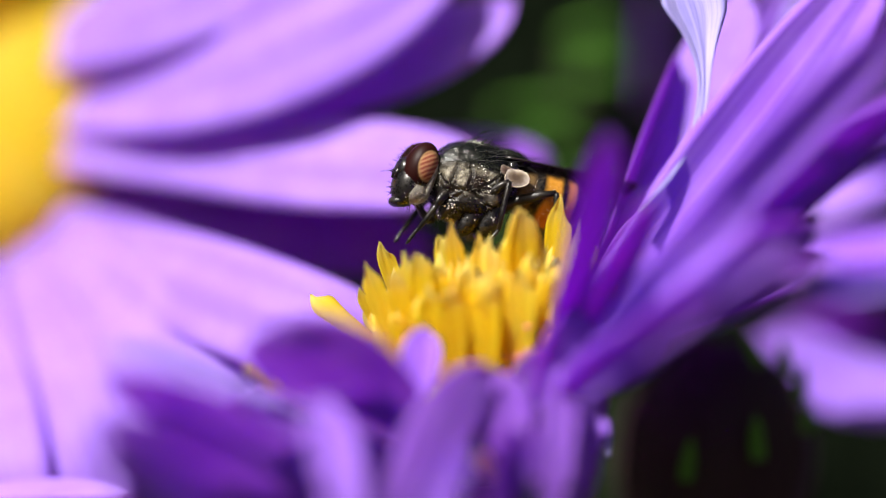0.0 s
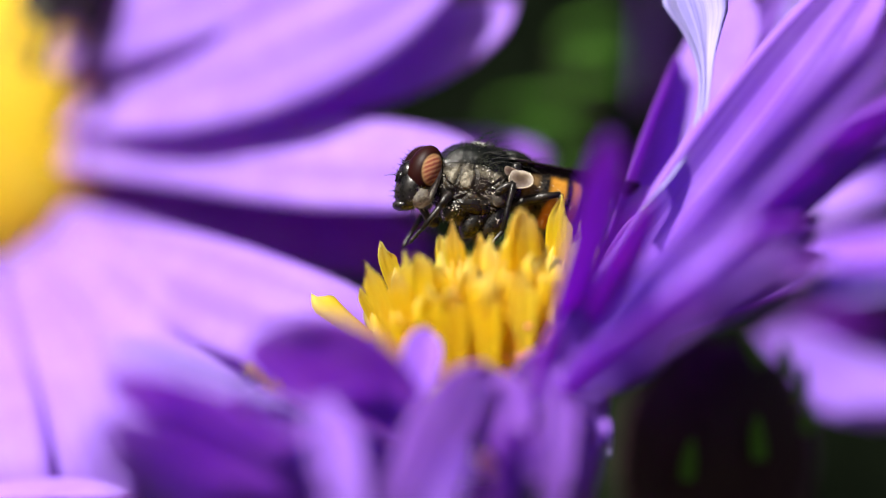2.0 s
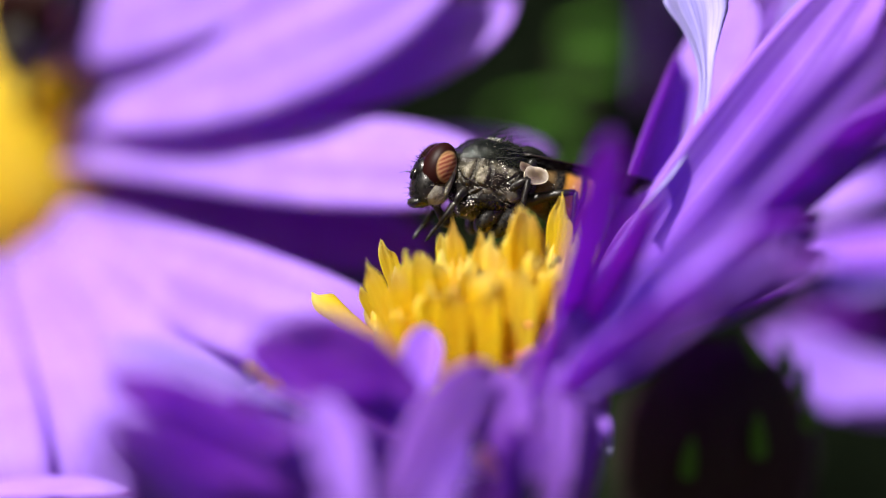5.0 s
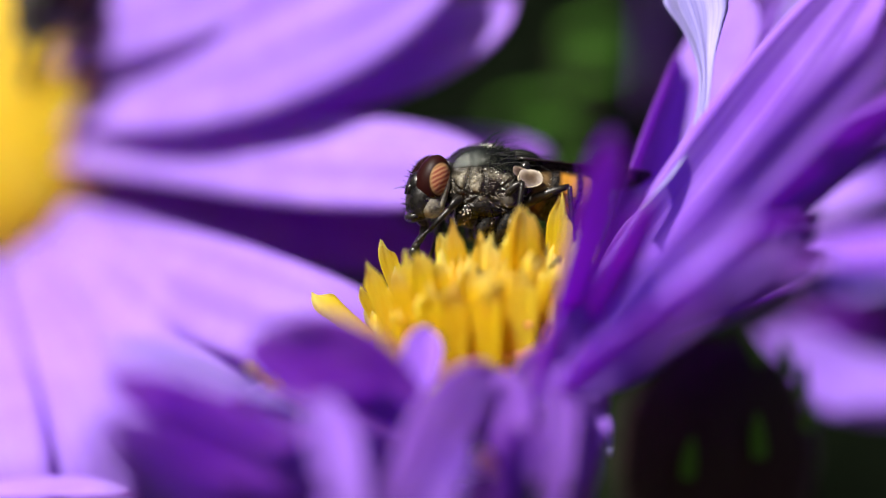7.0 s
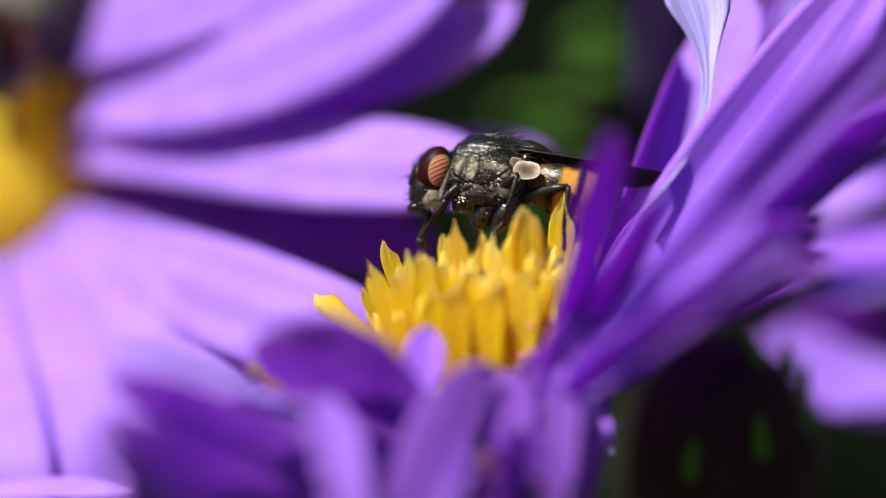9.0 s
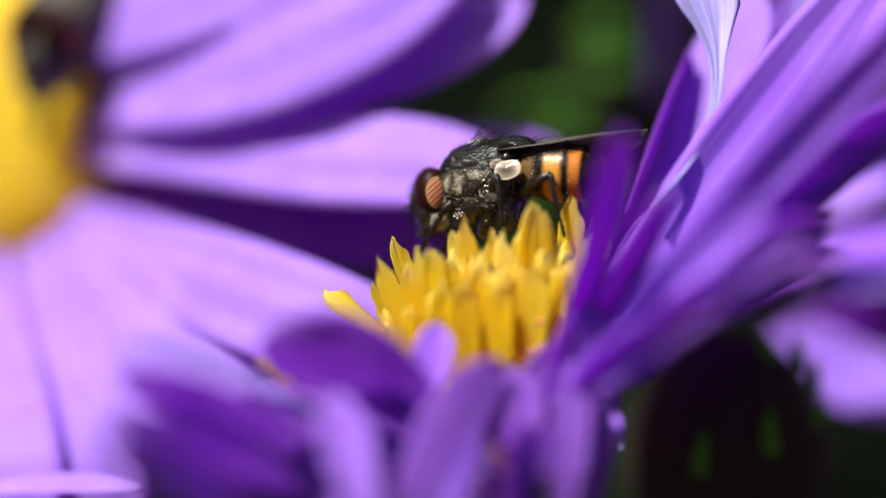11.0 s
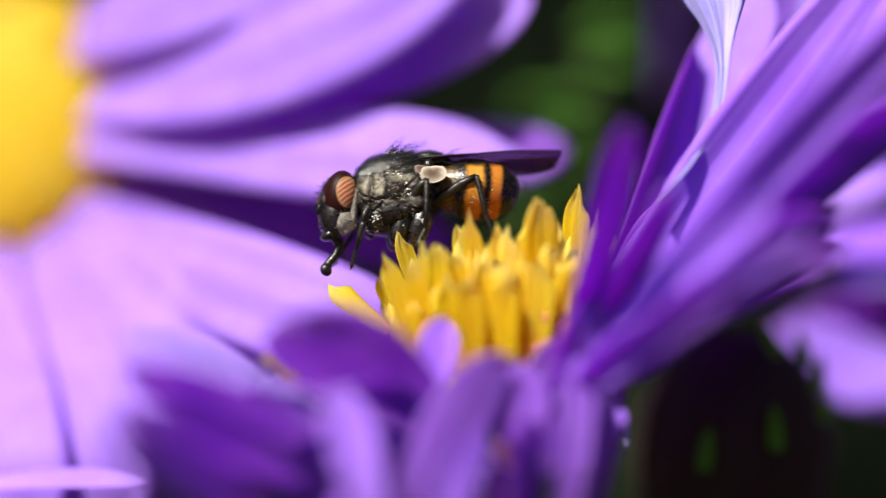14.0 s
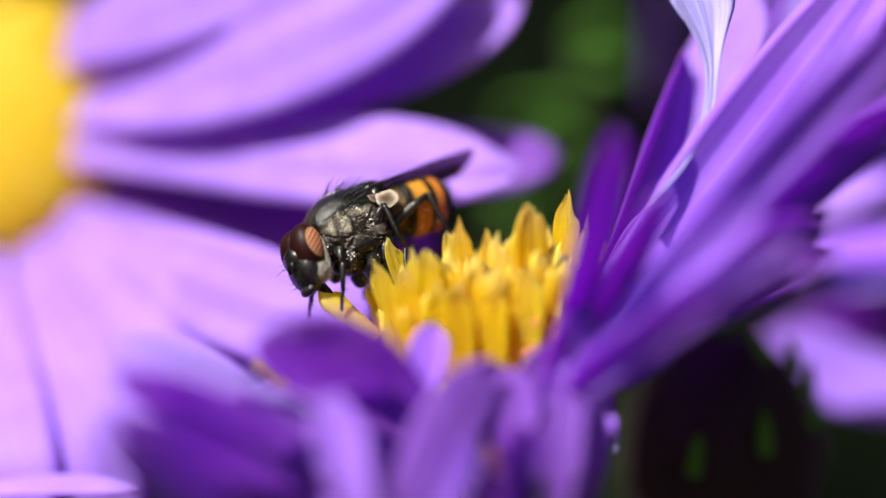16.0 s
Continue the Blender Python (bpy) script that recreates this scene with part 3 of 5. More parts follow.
def hedge():
    """The dark mass of aster leaves and stalks behind the flowers."""
    rnd = random.Random(11)
    stalks, leaves = [], []
    for k in range(110):
        x, y = rnd.uniform(-0.26, 0.26), rnd.uniform(0.17, 0.42)
        h = rnd.uniform(0.62, 0.74)
        lean = Vector((rnd.uniform(-0.05, 0.05), rnd.uniform(-0.05, 0.05), h))
        foot = Vector((x, y, 0))
        f = bend(foot, foot + lean * 0.5 + Vector((rnd.uniform(-0.01, 0.01), 0, 0)), foot + lean)
        stalks.append(tube([f(i / 8) for i in range(9)], [0.0022 - 0.00015 * i for i in range(9)], 6))
        for i in range(34):
            t = 0.35 + 0.65 * (i + rnd.random()) / 34
            a = rnd.uniform(0, 2 * math.pi)
            d = Vector((math.cos(a), math.sin(a), rnd.uniform(-0.3, 0.6))).normalized()
            n = (Vector((0, 0, 1)) - d * d.z).normalized()
            leaves.append(leaf_piece(f(t), d, n, rnd.uniform(0.025, 0.055), rnd.uniform(0.008, 0.017)))
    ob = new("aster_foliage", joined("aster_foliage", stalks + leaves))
    ob.data.materials.append(LEAF_SHADE_TONE)
    tagged(ob, "dense aster leaves and stalks, shade put into their dark green", "foliage", kind="stuff")
    # a clipped hedge farther off
    verts, faces, uvs = [], [], []
    nx, nz = 60, 24
    for j in range(nz + 1):
        for i in range(nx + 1):
            x, z = -6 + 12 * i / nx, 1.9 * j / nz
            verts.append(Vector((x, 1.6 + 0.25 * noise.noise(Vector((x * 4, z * 4, 1))) + (0.3 if j == nz else 0), z)))
            uvs.append((i / nx, j / nz))
    for j in range(nz):
        for i in range(nx):
            faces.append((j * (nx + 1) + i, j * (nx + 1) + i + 1, (j + 1) * (nx + 1) + i + 1, (j + 1) * (nx + 1) + i))
    pieces = [(verts, faces, uvs)]
    for k in range(2500):
        x, z = rnd.uniform(-1.2, 1.2), rnd.uniform(0.02, 1.2)
        a = rnd.uniform(0, 2 * math.pi)
        d = Vector((math.cos(a), -0.5, math.sin(a) * 0.8)).normalized()
        n = (Vector((0, -1, 0.6)) - d * d.dot(Vector((0, -1, 0.6)))).normalized()
        pieces.append(leaf_piece(Vector((x, 1.45 + rnd.uniform(-0.1, 0.1), z)), d, n, rnd.uniform(0.05, 0.1), rnd.uniform(0.02, 0.04)))
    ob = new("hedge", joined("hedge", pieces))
    ob.data.materials.append(LEAF_SHADE_TONE)
    tagged(ob, "tall garden hedge in the background, dark green with shade in its colour", "hedge", kind="stuff")


ground()
hedge()


def leafy_shoot(at, foot, sizes, label):
    """A stalk with a few sunlit leaves near its end."""
    ob = thing("leafy_shoot", spot(*at), label, "plant", "leafy shoots")
    stem(ob, foot, spot(*at), 0.16)
    rnd = random.Random(int(at[0] * 10))
    for k, s in enumerate(sizes):
        a = 2.4 * k + rnd.uniform(-0.3, 0.3)
        d = Vector((math.cos(a), math.sin(a) * 0.5 - 0.4, 0.25)).normalized()
        n = (Vector((-0.3, -0.5, 0.8)) - d * d.dot(Vector((-0.3, -0.5, 0.8)))).normalized()
        part("leaf", joined("leaf", [leaf_piece(Vector((0, 0, -0.004 * k)), d, n, s * MM, s * 0.42 * MM)]), LEAF, ob)


# ---- the flower head that turns its face to the lens ----
BACK_FLOWER = thing("aster_flower", spot(-23.44, 22.5, 6.2), "fully open violet aster with a broad yellow centre", "flower", "aster flowers")
stem(BACK_FLOWER, (-0.05, 0.09, 0), spot(-24.3, 26, 5.6), 1.4)
petal(BACK_FLOWER, (-21.56, 25.5, 9.29), (-12.67, 12.9, 11.15), (-3.62, 11.8, 15.24), 5.21, (-0.22, -0.92, 0.3), None, -0.06)
petal(BACK_FLOWER, (-21.28, 25.5, 7.31), (-9.67, 10.5, 8.18), (0.76, 8.8, 13.36), 6.41, (-0.22, -0.92, 0.3), None, -0.06)
petal(BACK_FLOWER, (-21.11, 24.5, 6.47), (-6.02, 12, 7.58), (3.01, 10.5, 10.96), 4.16, (-0.22, -0.92, 0.3), None, -0.06)
petal(BACK_FLOWER, (-20.6, 21.5, 5.0), (-6.98, 9.3, 3.96), (2.91, 7, 3.2), 4.42, (-0.22, -0.92, 0.3), (-0.1, -0.9, 0.42), -0.1)
petal(BACK_FLOWER, (-18.59, 24.5, 5.35), (-3.68, 13.5, 3.91), (4.77, 11, 3.92), 3.45, (-0.22, -0.92, 0.3), None, -0.06, PETAL_DEEP)
petal(BACK_FLOWER, (-21.11, 24.5, 3.67), (-10.45, 15, 2.04), (-0.36, 13, -0.36), 4.4, (-0.22, -0.92, 0.3), None, -0.06, PETAL_DEEP)
petal(BACK_FLOWER, (-21.11, 24.5, 1.99), (-10.6, 7.4, -1.55), (0.37, 4.2, -5.13), 4.83, (-0.22, -0.92, 0.3), None, -0.06)
petal(BACK_FLOWER, (-21.39, 24.5, 1.57), (-14.15, 8.7, -3.52), (-9.37, 5.8, -9.61), 6.31, (-0.22, -0.92, 0.3), None, -0.06)
petal(BACK_FLOWER, (-22.23, 24.5, 1.29), (-17.26, 8.7, -5.48), (-14.21, 6.4, -12.18), 6.11, (-0.22, -0.92, 0.3), None, -0.06)
petal(BACK_FLOWER, (-23.91, 24.5, 1.57), (-20.17, 8.3, -6.31), (-18.02, 6.0, -12.85), 5.24, (-0.22, -0.92, 0.3), None, -0.06)
petal(BACK_FLOWER, (-21.39, 24.5, 1.57), (-11.89, 9.2, -2.92), (-3.93, 6.6, -6.69), 4.79, (-0.22, -0.92, 0.3), None, -0.06)
petal(BACK_FLOWER, (-19.74, 4, -10.27), (-16.85, 3.5, -9.89), (-12.83, 3, -9.98), 1.40, (0.0, -0.6, 0.8), None, 0.1)
# the side of the head beyond the picture
for k in range(9):
    a = radians(75 + 20 * k)
    d = Vector((math.cos(a), 0.12, math.sin(a) * 0.92))
    f = Vector((-24.4, 21.5, 6.2))
    petal(BACK_FLOWER, f + d * 3.6, f + d * 10, f + d * 18, 4.4, (-0.1, -0.92, 0.3))
involucre(BACK_FLOWER, (-24.6, 25.5, 6.3), 3.4, 5.2, (-0.1, -0.92, 0.36), 3, 10)
disc_base(BACK_FLOWER, (-22.9, 20.6, 6.5), 7.3, 2.4, (-0.06, -0.97, 0.2))
for k in range(290):
    r, a = 7.2 * math.sqrt((k + 0.5) / 290), k * 2.39996
    q = Vector((-0.06, -0.97, 0.2)).normalized().to_track_quat("Z", "Y").to_matrix()
    f = Vector((-22.95, 22.5, 6.48))
    foot = f + q @ Vector((r * math.cos(a), r * math.sin(a), 1.9 - 0.020 * r * r))
    tip = foot + q @ Vector((0.22 * r * math.cos(a), 0.22 * r * math.sin(a), 1.25 + 0.12 * math.sin(k * 7.1)))
    floret(BACK_FLOWER, foot, tip, 1.35, k)

# ---- the flower on which the fly feeds ----
FLOWER = thing("aster_flower", spot(1.37, 0, -5.38), "violet aster in side view with tall yellow disc florets", "flower", "aster flowers")
stem(FLOWER, (0.02, 0.02, 0), spot(1.73, 1, -9.52), 1.3)
disc_base(FLOWER, (1.37, 0, -4.81), 3.9, 1.9, (-0.28, -0.12, 1))
involucre(FLOWER, (1.6, 0.5, -7.21), 3.0, 4.5, (-0.15, -0.1, 1), 4, 10)
#  petals that rise to the side
petal(FLOWER, (4.12, -4, -4.3), (5.14, -9, 0.23), (5.86, -12, 4.02), 2.05, (0.45, -0.88, 0.1), None, 0.15, PETAL_DEEP)
petal(FLOWER, (4.42, -4.5, -4.27), (5.98, -7, -1.23), (7.49, -9, 1.86), 1.99, (0.55, -0.75, -0.1), None, 0.3, PETAL_DEEP)
petal(FLOWER, (5.18, 2, -3.65), (8.01, 3.5, 2.35), (9.82, 5, 8.05), 2.56, (0.75, -0.6, 0.1), None, 0.2, PETAL_DEEP)
petal(FLOWER, (7.39, 4, -1.85), (10.34, 5, 5.45), (12.84, 5.5, 10.75), 3.42, (-0.3, -0.85, 0.4), None, 0.1)
petal(FLOWER, (6.49, 4.5, -2.8), (10.87, 6, 5.03), (14.82, 7, 12.06), 1.67, (0.3, -0.9, 0.0), None, 0.1, PETAL_FAN)
petal(FLOWER, (7.56, -2.9, 1.51), (10.18, -1.6, 6.11), (8.64, 0, 12.39), 3.32, (0.35, -0.93, 0.0), (0.45, -0.88, 0.05), 0.25, PETAL_PALE, True, "curled pale lilac petal")
petal(FLOWER, (4.22, -1.8, -4.51), (10.45, -2.0, 2.45), (17.22, -2.6, 11.52), 3.97, (0.02, -0.98, 0.05), (-0.1, -0.97, 0.12), 0.25, PETAL_FAN)
petal(FLOWER, (5.47, -5, -4.04), (11.48, -9, 2.93), (16.94, -12, 8.73), 1.94, (0.28, -0.94, -0.08), None, 0.3, PETAL_FAN)
petal(FLOWER, (5.96, -4, -3.86), (12.26, -7, 1.9), (17.33, -10, 5.89), 2.41, (0.6, -0.76, -0.25), None, 0.3, PETAL_DEEP)
petal(FLOWER, (10.41, 30, 7.63), (10.78, 31, 10.64), (11.01, 32, 14.28), 2.36, (0.85, -0.5, -0.2), None, 0.1, PETAL_DEEP)
# thin pale blade added as the highlight along a petal's edge
petal(FLOWER, (12.3, -9, 4.56), (13.63, -9, 5.59), (15.27, -9, 6.41), 0.49, (-0.2, -0.9, 0.4), None, 0.2, PETAL_LILAC_SHEEN)
petal(FLOWER, (6.3, -2, -3.5), (11.47, -3, 1.11), (15.54, -3.5, 3.6), 2.4, (0.65, -0.7, -0.3), None, 0.25, PETAL_DEEP)
petal(FLOWER, (4.99, -6, -4.63), (8.06, -9.5, -1.0), (11.0, -12, 1.5), 1.63, (0.05, -0.98, 0.05), None, 0.35, PETAL_FAN)
petal(FLOWER, (5.96, -4, -4.3), (9.96, -7, -0.82), (13.43, -9, 0.94), 2.3, (0.5, -0.8, -0.2), None, 0.3, PETAL_DEEP)
petal(FLOWER, (4.73, -7, -4.79), (8.22, -10, -2.11), (12.05, -13, 0.22), 1.32, (0.36, -0.9, -0.08), None, 0.3, PETAL_FAN)
petal(FLOWER, (5.58, -3, -4.56), (9.79, -4.5, -1.91), (14.08, -6, -0.19), 2.36, (0.6, -0.75, -0.3), None, 0.25, PETAL_DEEP)
petal(FLOWER, (5.2, -6, -4.8), (9.13, -9, -2.35), (13.73, -11, -0.22), 1.39, (0.3, -0.9, -0.05), None, 0.3, PETAL_DEEP)
# next three: wide unseen petals, added to keep the sun off the bud
petal(FLOWER, (5.1, 0.3, -4.49), (9.18, 0.5, -0.88), (13.28, 0.8, 2.06), 4.75, (0.5, -0.8, -0.2), None, 0.2, PETAL_DEEP)
petal(FLOWER, (4.86, 5, -3.75), (10.47, 8, -2.4), (15.73, 10, -0.96), 8.02, (-0.2, -0.2, 0.95), None, 0.05, PETAL_DEEP)
petal(FLOWER, (4.36, 1.5, -4.2), (8.52, 3.5, -3.19), (12.89, 5, -1.51), 5.24, (-0.2, -0.2, 0.95), None, 0.05, PETAL_DEEP)
petal(FLOWER, (4.16, -8, -5.46), (6.53, -11, -3.48), (9.51, -13, -1.55), 1.6, (0.32, -0.92, -0.04), None, 0.3, PETAL_DEEP)
petal(FLOWER, (3.72, -6, -6.11), (5.55, -9, -4.38), (7.33, -11, -2.78), 1.64, (0.12, -0.95, 0.1), None, 0.3, PETAL_FAN)
petal(FLOWER, (4.45, -4, -5.92), (6.36, -6, -4.67), (8.45, -7.5, -3.1), 1.59, (0.4, -0.85, -0.2), None, 0.3, PETAL_DEEP)
petal(FLOWER, (4.86, 0, -4.25), (6.92, 0.6, -1.33), (8.79, 1.2, 1.62), 2.49, (0.4, -0.85, -0.1), None, 0.2, PETAL_DEEP)
#  petals that reach towards the lens
petal(FLOWER, (0.13, -5, -7.88), (-3.42, -8.5, -5.12), (-6.45, -11, -3.02), 4.84, (-0.1, 0.42, 0.88), None, 0.2, PETAL_VEIL)
petal(FLOWER, (-3.47, -6, -9.49), (-8.08, -10, -6.56), (-11.62, -13, -4.44), 3.34, (-0.05, 0.48, 0.86), None, 0.2, PETAL_VEIL)
# pale band: sky sheen painted as a lighter petal
petal(FLOWER, (-3.09, -4.5, -7.71), (-8.02, -9.5, -4.7), (-11.85, -12, -3.58), 2.14, (-0.05, -0.5, 0.9), None, 0.1, PETAL_LILAC_SHEEN)
petal(FLOWER, (-4.69, -7, -10.23), (-8.09, -11, -7.99), (-11.72, -14, -5.69), 2.7, (-0.1, 0.42, 0.88), None, 0.2, PETAL_VEIL)
petal(FLOWER, (-6.73, -13, -9.96), (-9.09, -16.5, -7.83), (-11.09, -19, -5.9), 1.97, (0.15, -0.95, 0.1), None, 0.2, PETAL_FAN)
petal(FLOWER, (-2.79, -14, -10.23), (-3.64, -13, -7.42), (-4.18, -11, -5.28), 2.19, (0.5, -0.85, -0.1), None, 0.15, PETAL_FAN)
petal(FLOWER, (-0.3, -5, -8.1), (-2.15, -8, -6.29), (-4.03, -10, -5.24), 1.86, (0.15, 0.6, 0.75), None, 0.3, PETAL_DEEP)
petal(FLOWER, (-1.86, -12, -9.68), (-0.38, -10, -6.86), (1.75, -7.5, -4.45), 2.43, (0.3, -0.92, -0.05), None, -0.1, PETAL_DEEP)
petal(FLOWER, (-0.85, -14, -10.62), (-0.18, -13, -8.69), (1.02, -11, -6.89), 1.37, (0.4, -0.9, 0.0), None, 0.1, PETAL_FAN)
petal(FLOWER, (1.47, -14, -10.62), (1.91, -11.5, -8.74), (2.99, -9, -6.73), 2.99, (0.75, -0.65, -0.05), None, 0.1, PETAL_DEEP)
petal(FLOWER, (2.09, -8, -7.43), (2.1, -7.5, -6.12), (2.02, -6.5, -4.56), 2.7, (0.3, -0.92, -0.05), None, 0.15, PETAL_DEEP)
petal(FLOWER, (3.4, -6, -6.11), (4.24, -6.3, -4.4), (5.05, -6.8, -2.18), 2.0, (0.3, -0.93, 0.0), None, 0.2, PETAL_DEEP)
petal(FLOWER, (2.56, -6, -6.74), (3.09, -6, -5.48), (3.83, -5.8, -3.79), 1.69, (0.2, -0.95, 0.05), None, 0.2, PETAL_DEEP)
petal(FLOWER, (3.62, -11, -10.39), (4.07, -10, -7.06), (4.29, -7.5, -4.35), 1.52, (0.28, -0.92, -0.02), None, 0.2, PETAL_DEEP)
petal(FLOWER, (4.37, -10, -10.5), (5.03, -9, -8.17), (5.56, -7, -5.84), 1.43, (0.6, -0.75, -0.2), None, 0.2, PETAL_DEEP)
petal(FLOWER, (-1.42, -7, -6.04), (-0.97, -6.3, -4.51), (-0.64, -5.5, -3.02), 1.52, (0.25, -0.93, 0.1), None, 0.2, PETAL_FAN)
petal(FLOWER, (6.35, -3, -8.05), (6.41, -3, -7.29), (6.33, -3, -6.48), 0.28, (-0.4, -0.6, 0.6), None, 0.2, PETAL_PALE)
petal(FLOWER, (4.2, -7, -8.55), (5.31, -6, -7.38), (5.94, -5, -6.17), 1.16, (0.2, -0.9, 0.2), None, 0.2, PETAL_FAN)
petal(FLOWER, (1.74, -10, -9.09), (4.11, -9, -6.73), (5.43, -7.5, -4.35), 1.64, (0.35, -0.9, -0.05), None, 0.2, PETAL_DEEP)
petal(FLOWER, (-0.53, -1, -7.99), (-4.28, -2, -6.92), (-7.97, -2.6, -6.11), 3.31, (0.5, -0.6, 0.0), None, 0.1, PETAL_DEEP)
petal(FLOWER, (-0.53, -2.5, -8.75), (-4.79, -5, -7.67), (-8.92, -6.5, -6.71), 4.06, (0.4, -0.7, 0.0), None, 0.1, PETAL_DEEP)
petal(FLOWER, (0.35, -4, -9.48), (-2.8, -7, -8.76), (-6.22, -9, -8.17), 3.56, (0.4, -0.7, 0.0), None, 0.1, PETAL_DEEP)
petal(FLOWER, (2.12, -2, -7.25), (3.91, -4, -6.67), (5.9, -5, -4.89), 3.24, (0.5, -0.8, 0.0), None, 0.1, PETAL_DEEP)
#  stray florets pushed out between the petals
floret(FLOWER, (-6.31, -4.6, -5.45), (-7.56, -5, -4.38), 0.32, 2)
floret(FLOWER, (-6.15, -4.4, -5.46), (-6.61, -4.6, -4.57), 0.26, 3)
floret(FLOWER, (1.9, -7, -8.56), (1.21, -7.5, -7.47), 0.7, 1)
floret(FLOWER, (-2.87, -1, -3.65), (-5.25, -0.6, -1.90), 1.05, 1)
#  broad florets along the near rim, tallest on one side
for k, (a, c, width, kind) in enumerate((
        ((-1.46, -1.7, -4.84), (-3.06, -2.2, -0.42), 0.87, 0),
        ((-1.33, 0.1, -3.35), (-2.51, -0.4, 0.43), 0.77, 2),
        ((-2.47, 0.8, -3.6), (-3.32, 0.3, -1.51), 0.53, 2),
        ((-0.97, -2.0, -4.83), (-1.58, -2.5, 0.02), 0.87, 0),
        ((-0.46, -2.7, -4.79), (-0.91, -3.2, -0.02), 1.1, 1),
        ((0.11, -2.5, -4.8), (-0.26, -3.0, -0.31), 0.94, 0),
        ((0.4, -1.0, -3.32), (-0.07, -1.5, 0.64), 0.72, 1),
        ((1.17, -1.7, -4.84), (0.26, -2.2, 1.28), 0.75, 2),
        ((1.13, -3.3, -4.98), (0.91, -3.8, -0.63), 1.21, 1),
        ((1.76, 0.3, -3.36), (1.39, -0.2, 0.25), 0.73, 2),
        ((2.56, -1.9, -4.83), (1.45, -2.4, 0.68), 1.07, 2),
        ((2.67, -2.1, -4.82), (2.61, -2.6, 1.12), 0.95, 0),
        ((3.09, -2.3, -4.81), (3.1, -2.8, 1.77), 1.46, 1),
        ((3.48, -1.3, -4.86), (3.62, -1.8, 0.8), 0.68, 0),
        ((4.27, -0.5, -3.56), (4.74, -1.0, 2.18), 1.08, 2),
        ((4.98, 1.5, -3.4), (5.54, 1.0, 1.27), 0.49, 0),
        ((2.57, -3.3, -4.76), (2.51, -3.8, -0.8), 1.05, 1),
        ((3.66, -2.7, -4.79), (3.88, -3.2, -0.63), 1.06, 0),
        ((-1.07, -2.9, -4.78), (-1.82, -3.4, -0.8), 0.87, 1),
        ((-0.19, -3.7, -5.18), (-0.62, -4.2, -1.27), 1.12, 0),
        ((0.52, -3.9, -5.38), (0.34, -4.4, -1.38), 1.2, 2),
        ((1.77, -3.9, -5.38), (1.63, -4.4, -1.27), 1.2, 0),
        ((2.9, -3.7, -5.18), (3.15, -4.2, -0.62), 1.2, 2))):
    tongue(FLOWER, a, c, width, kind, k)
#  long florets crowded on the near side
rnd = random.Random(23)
for k in range(32):
    u = (k + 0.5) / 32
    a = radians(200 + 148 * u)
    f = Vector((1.6, 1.1, -4.7))
    r = 2.6 + 0.5 * (k % 2) + rnd.uniform(-0.15, 0.15)
    foot = f + Vector((0.8 * r * math.cos(a), r * math.sin(a), -2.0))
    out = r + rnd.uniform(0.3, 0.7)
    tip = f + Vector((out * math.cos(a) + rnd.uniform(-0.2, 0.2), 1.1 * out * math.sin(a), 3.8 - 0.4 * (k % 2) + rnd.uniform(-0.35, 0.3) + 0.9 * u))
    floret(FLOWER, foot, tip, rnd.uniform(0.85, 1.1), k * 2 + (1 if rnd.random() < 0.7 else 0))
rnd = random.Random(31)
for k in range(13):
    x = rnd.uniform(2.4, 4.7)
    y, z = -3.9 + 0.3 * abs(x - 3.2) + rnd.uniform(-0.2, 0.2), rnd.uniform(-4.4, -2.2) - 0.25 * (4.9 - x)
    o = FLOWER.location
    r = rnd.uniform(0.05, 0.10)
    part("stigma", joined("stigma", [blob((x - o.x / MM, y - o.y / MM, z + (TOP - o.z) / MM), (r * 1.5, r, r), rnd.uniform(0, 90), 10, 8)]), STIGMA, FLOWER, "small rose-red stigma")
#  and the crowd of shorter ones inside the ring
for k in range(84):
    r, a = 3.8 * math.sqrt((k + 0.5) / 84), k * 2.39996 + 0.4
    f = Vector((1.37, 0, -4.48))
    foot = f + Vector((r * math.cos(a), r * math.sin(a) * 0.95, 0.5 + 0.30 * r * math.cos(a) + 0.10 * r * math.sin(a)))
    tip = foot + Vector((0.20 * r * math.cos(a), 0.24 * r * math.sin(a), 2.9 + 0.35 * math.sin(k * 5.3) + 0.10 * r * math.cos(a)))
    floret(FLOWER, foot, tip, 0.78, k)

# ---- the closed head, its shade deepened by the scale colour ----
BUD = thing("aster_bud", spot(12.12, 12, -11.69), "dark brown aster bud with green overlapping scales, shade put into their colour", "flower bud")
stem(BUD, (0.03, 0.03, 0), spot(12.12, 12, -11.69), 1.3)
involucre(BUD, (12.19, 12, -9.34), 4.45, 10.6, (0.06, -0.05, 1), 7, 13, BRACT_SHADE_TONE, -0.30)

#   a few scales stand off the bud, in brighter green painted as sunlight
for at, way, long in (
        ((15.47, 8.5, -6.61), (0.05, 0.1, 0.97), 1.7),
        ((15.03, 8.5, -5.54), (-0.25, 0.1, 0.93), 1.7),
        ((15.79, 9, -7.94), (0.1, 0.1, 0.97), 1.5),
        ((13.68, 7.5, -5.0), (-0.5, 0.2, 0.8), 1.8),
        ((10.37, 7, -9.89), (0.1, 0.1, 0.95), 1.9),
        ((13.5, 7, -9.0), (-0.1, 0.1, 0.95), 2.0)):
    part("bract", bract_mesh(spot(*at) - BUD.location, Vector(way).normalized(), Vector((0.1, -0.95, 0.1)).normalized(), long * MM, 0.4 * long * MM), LEAF, BUD, "green scale tip painted bright as if sunlit")

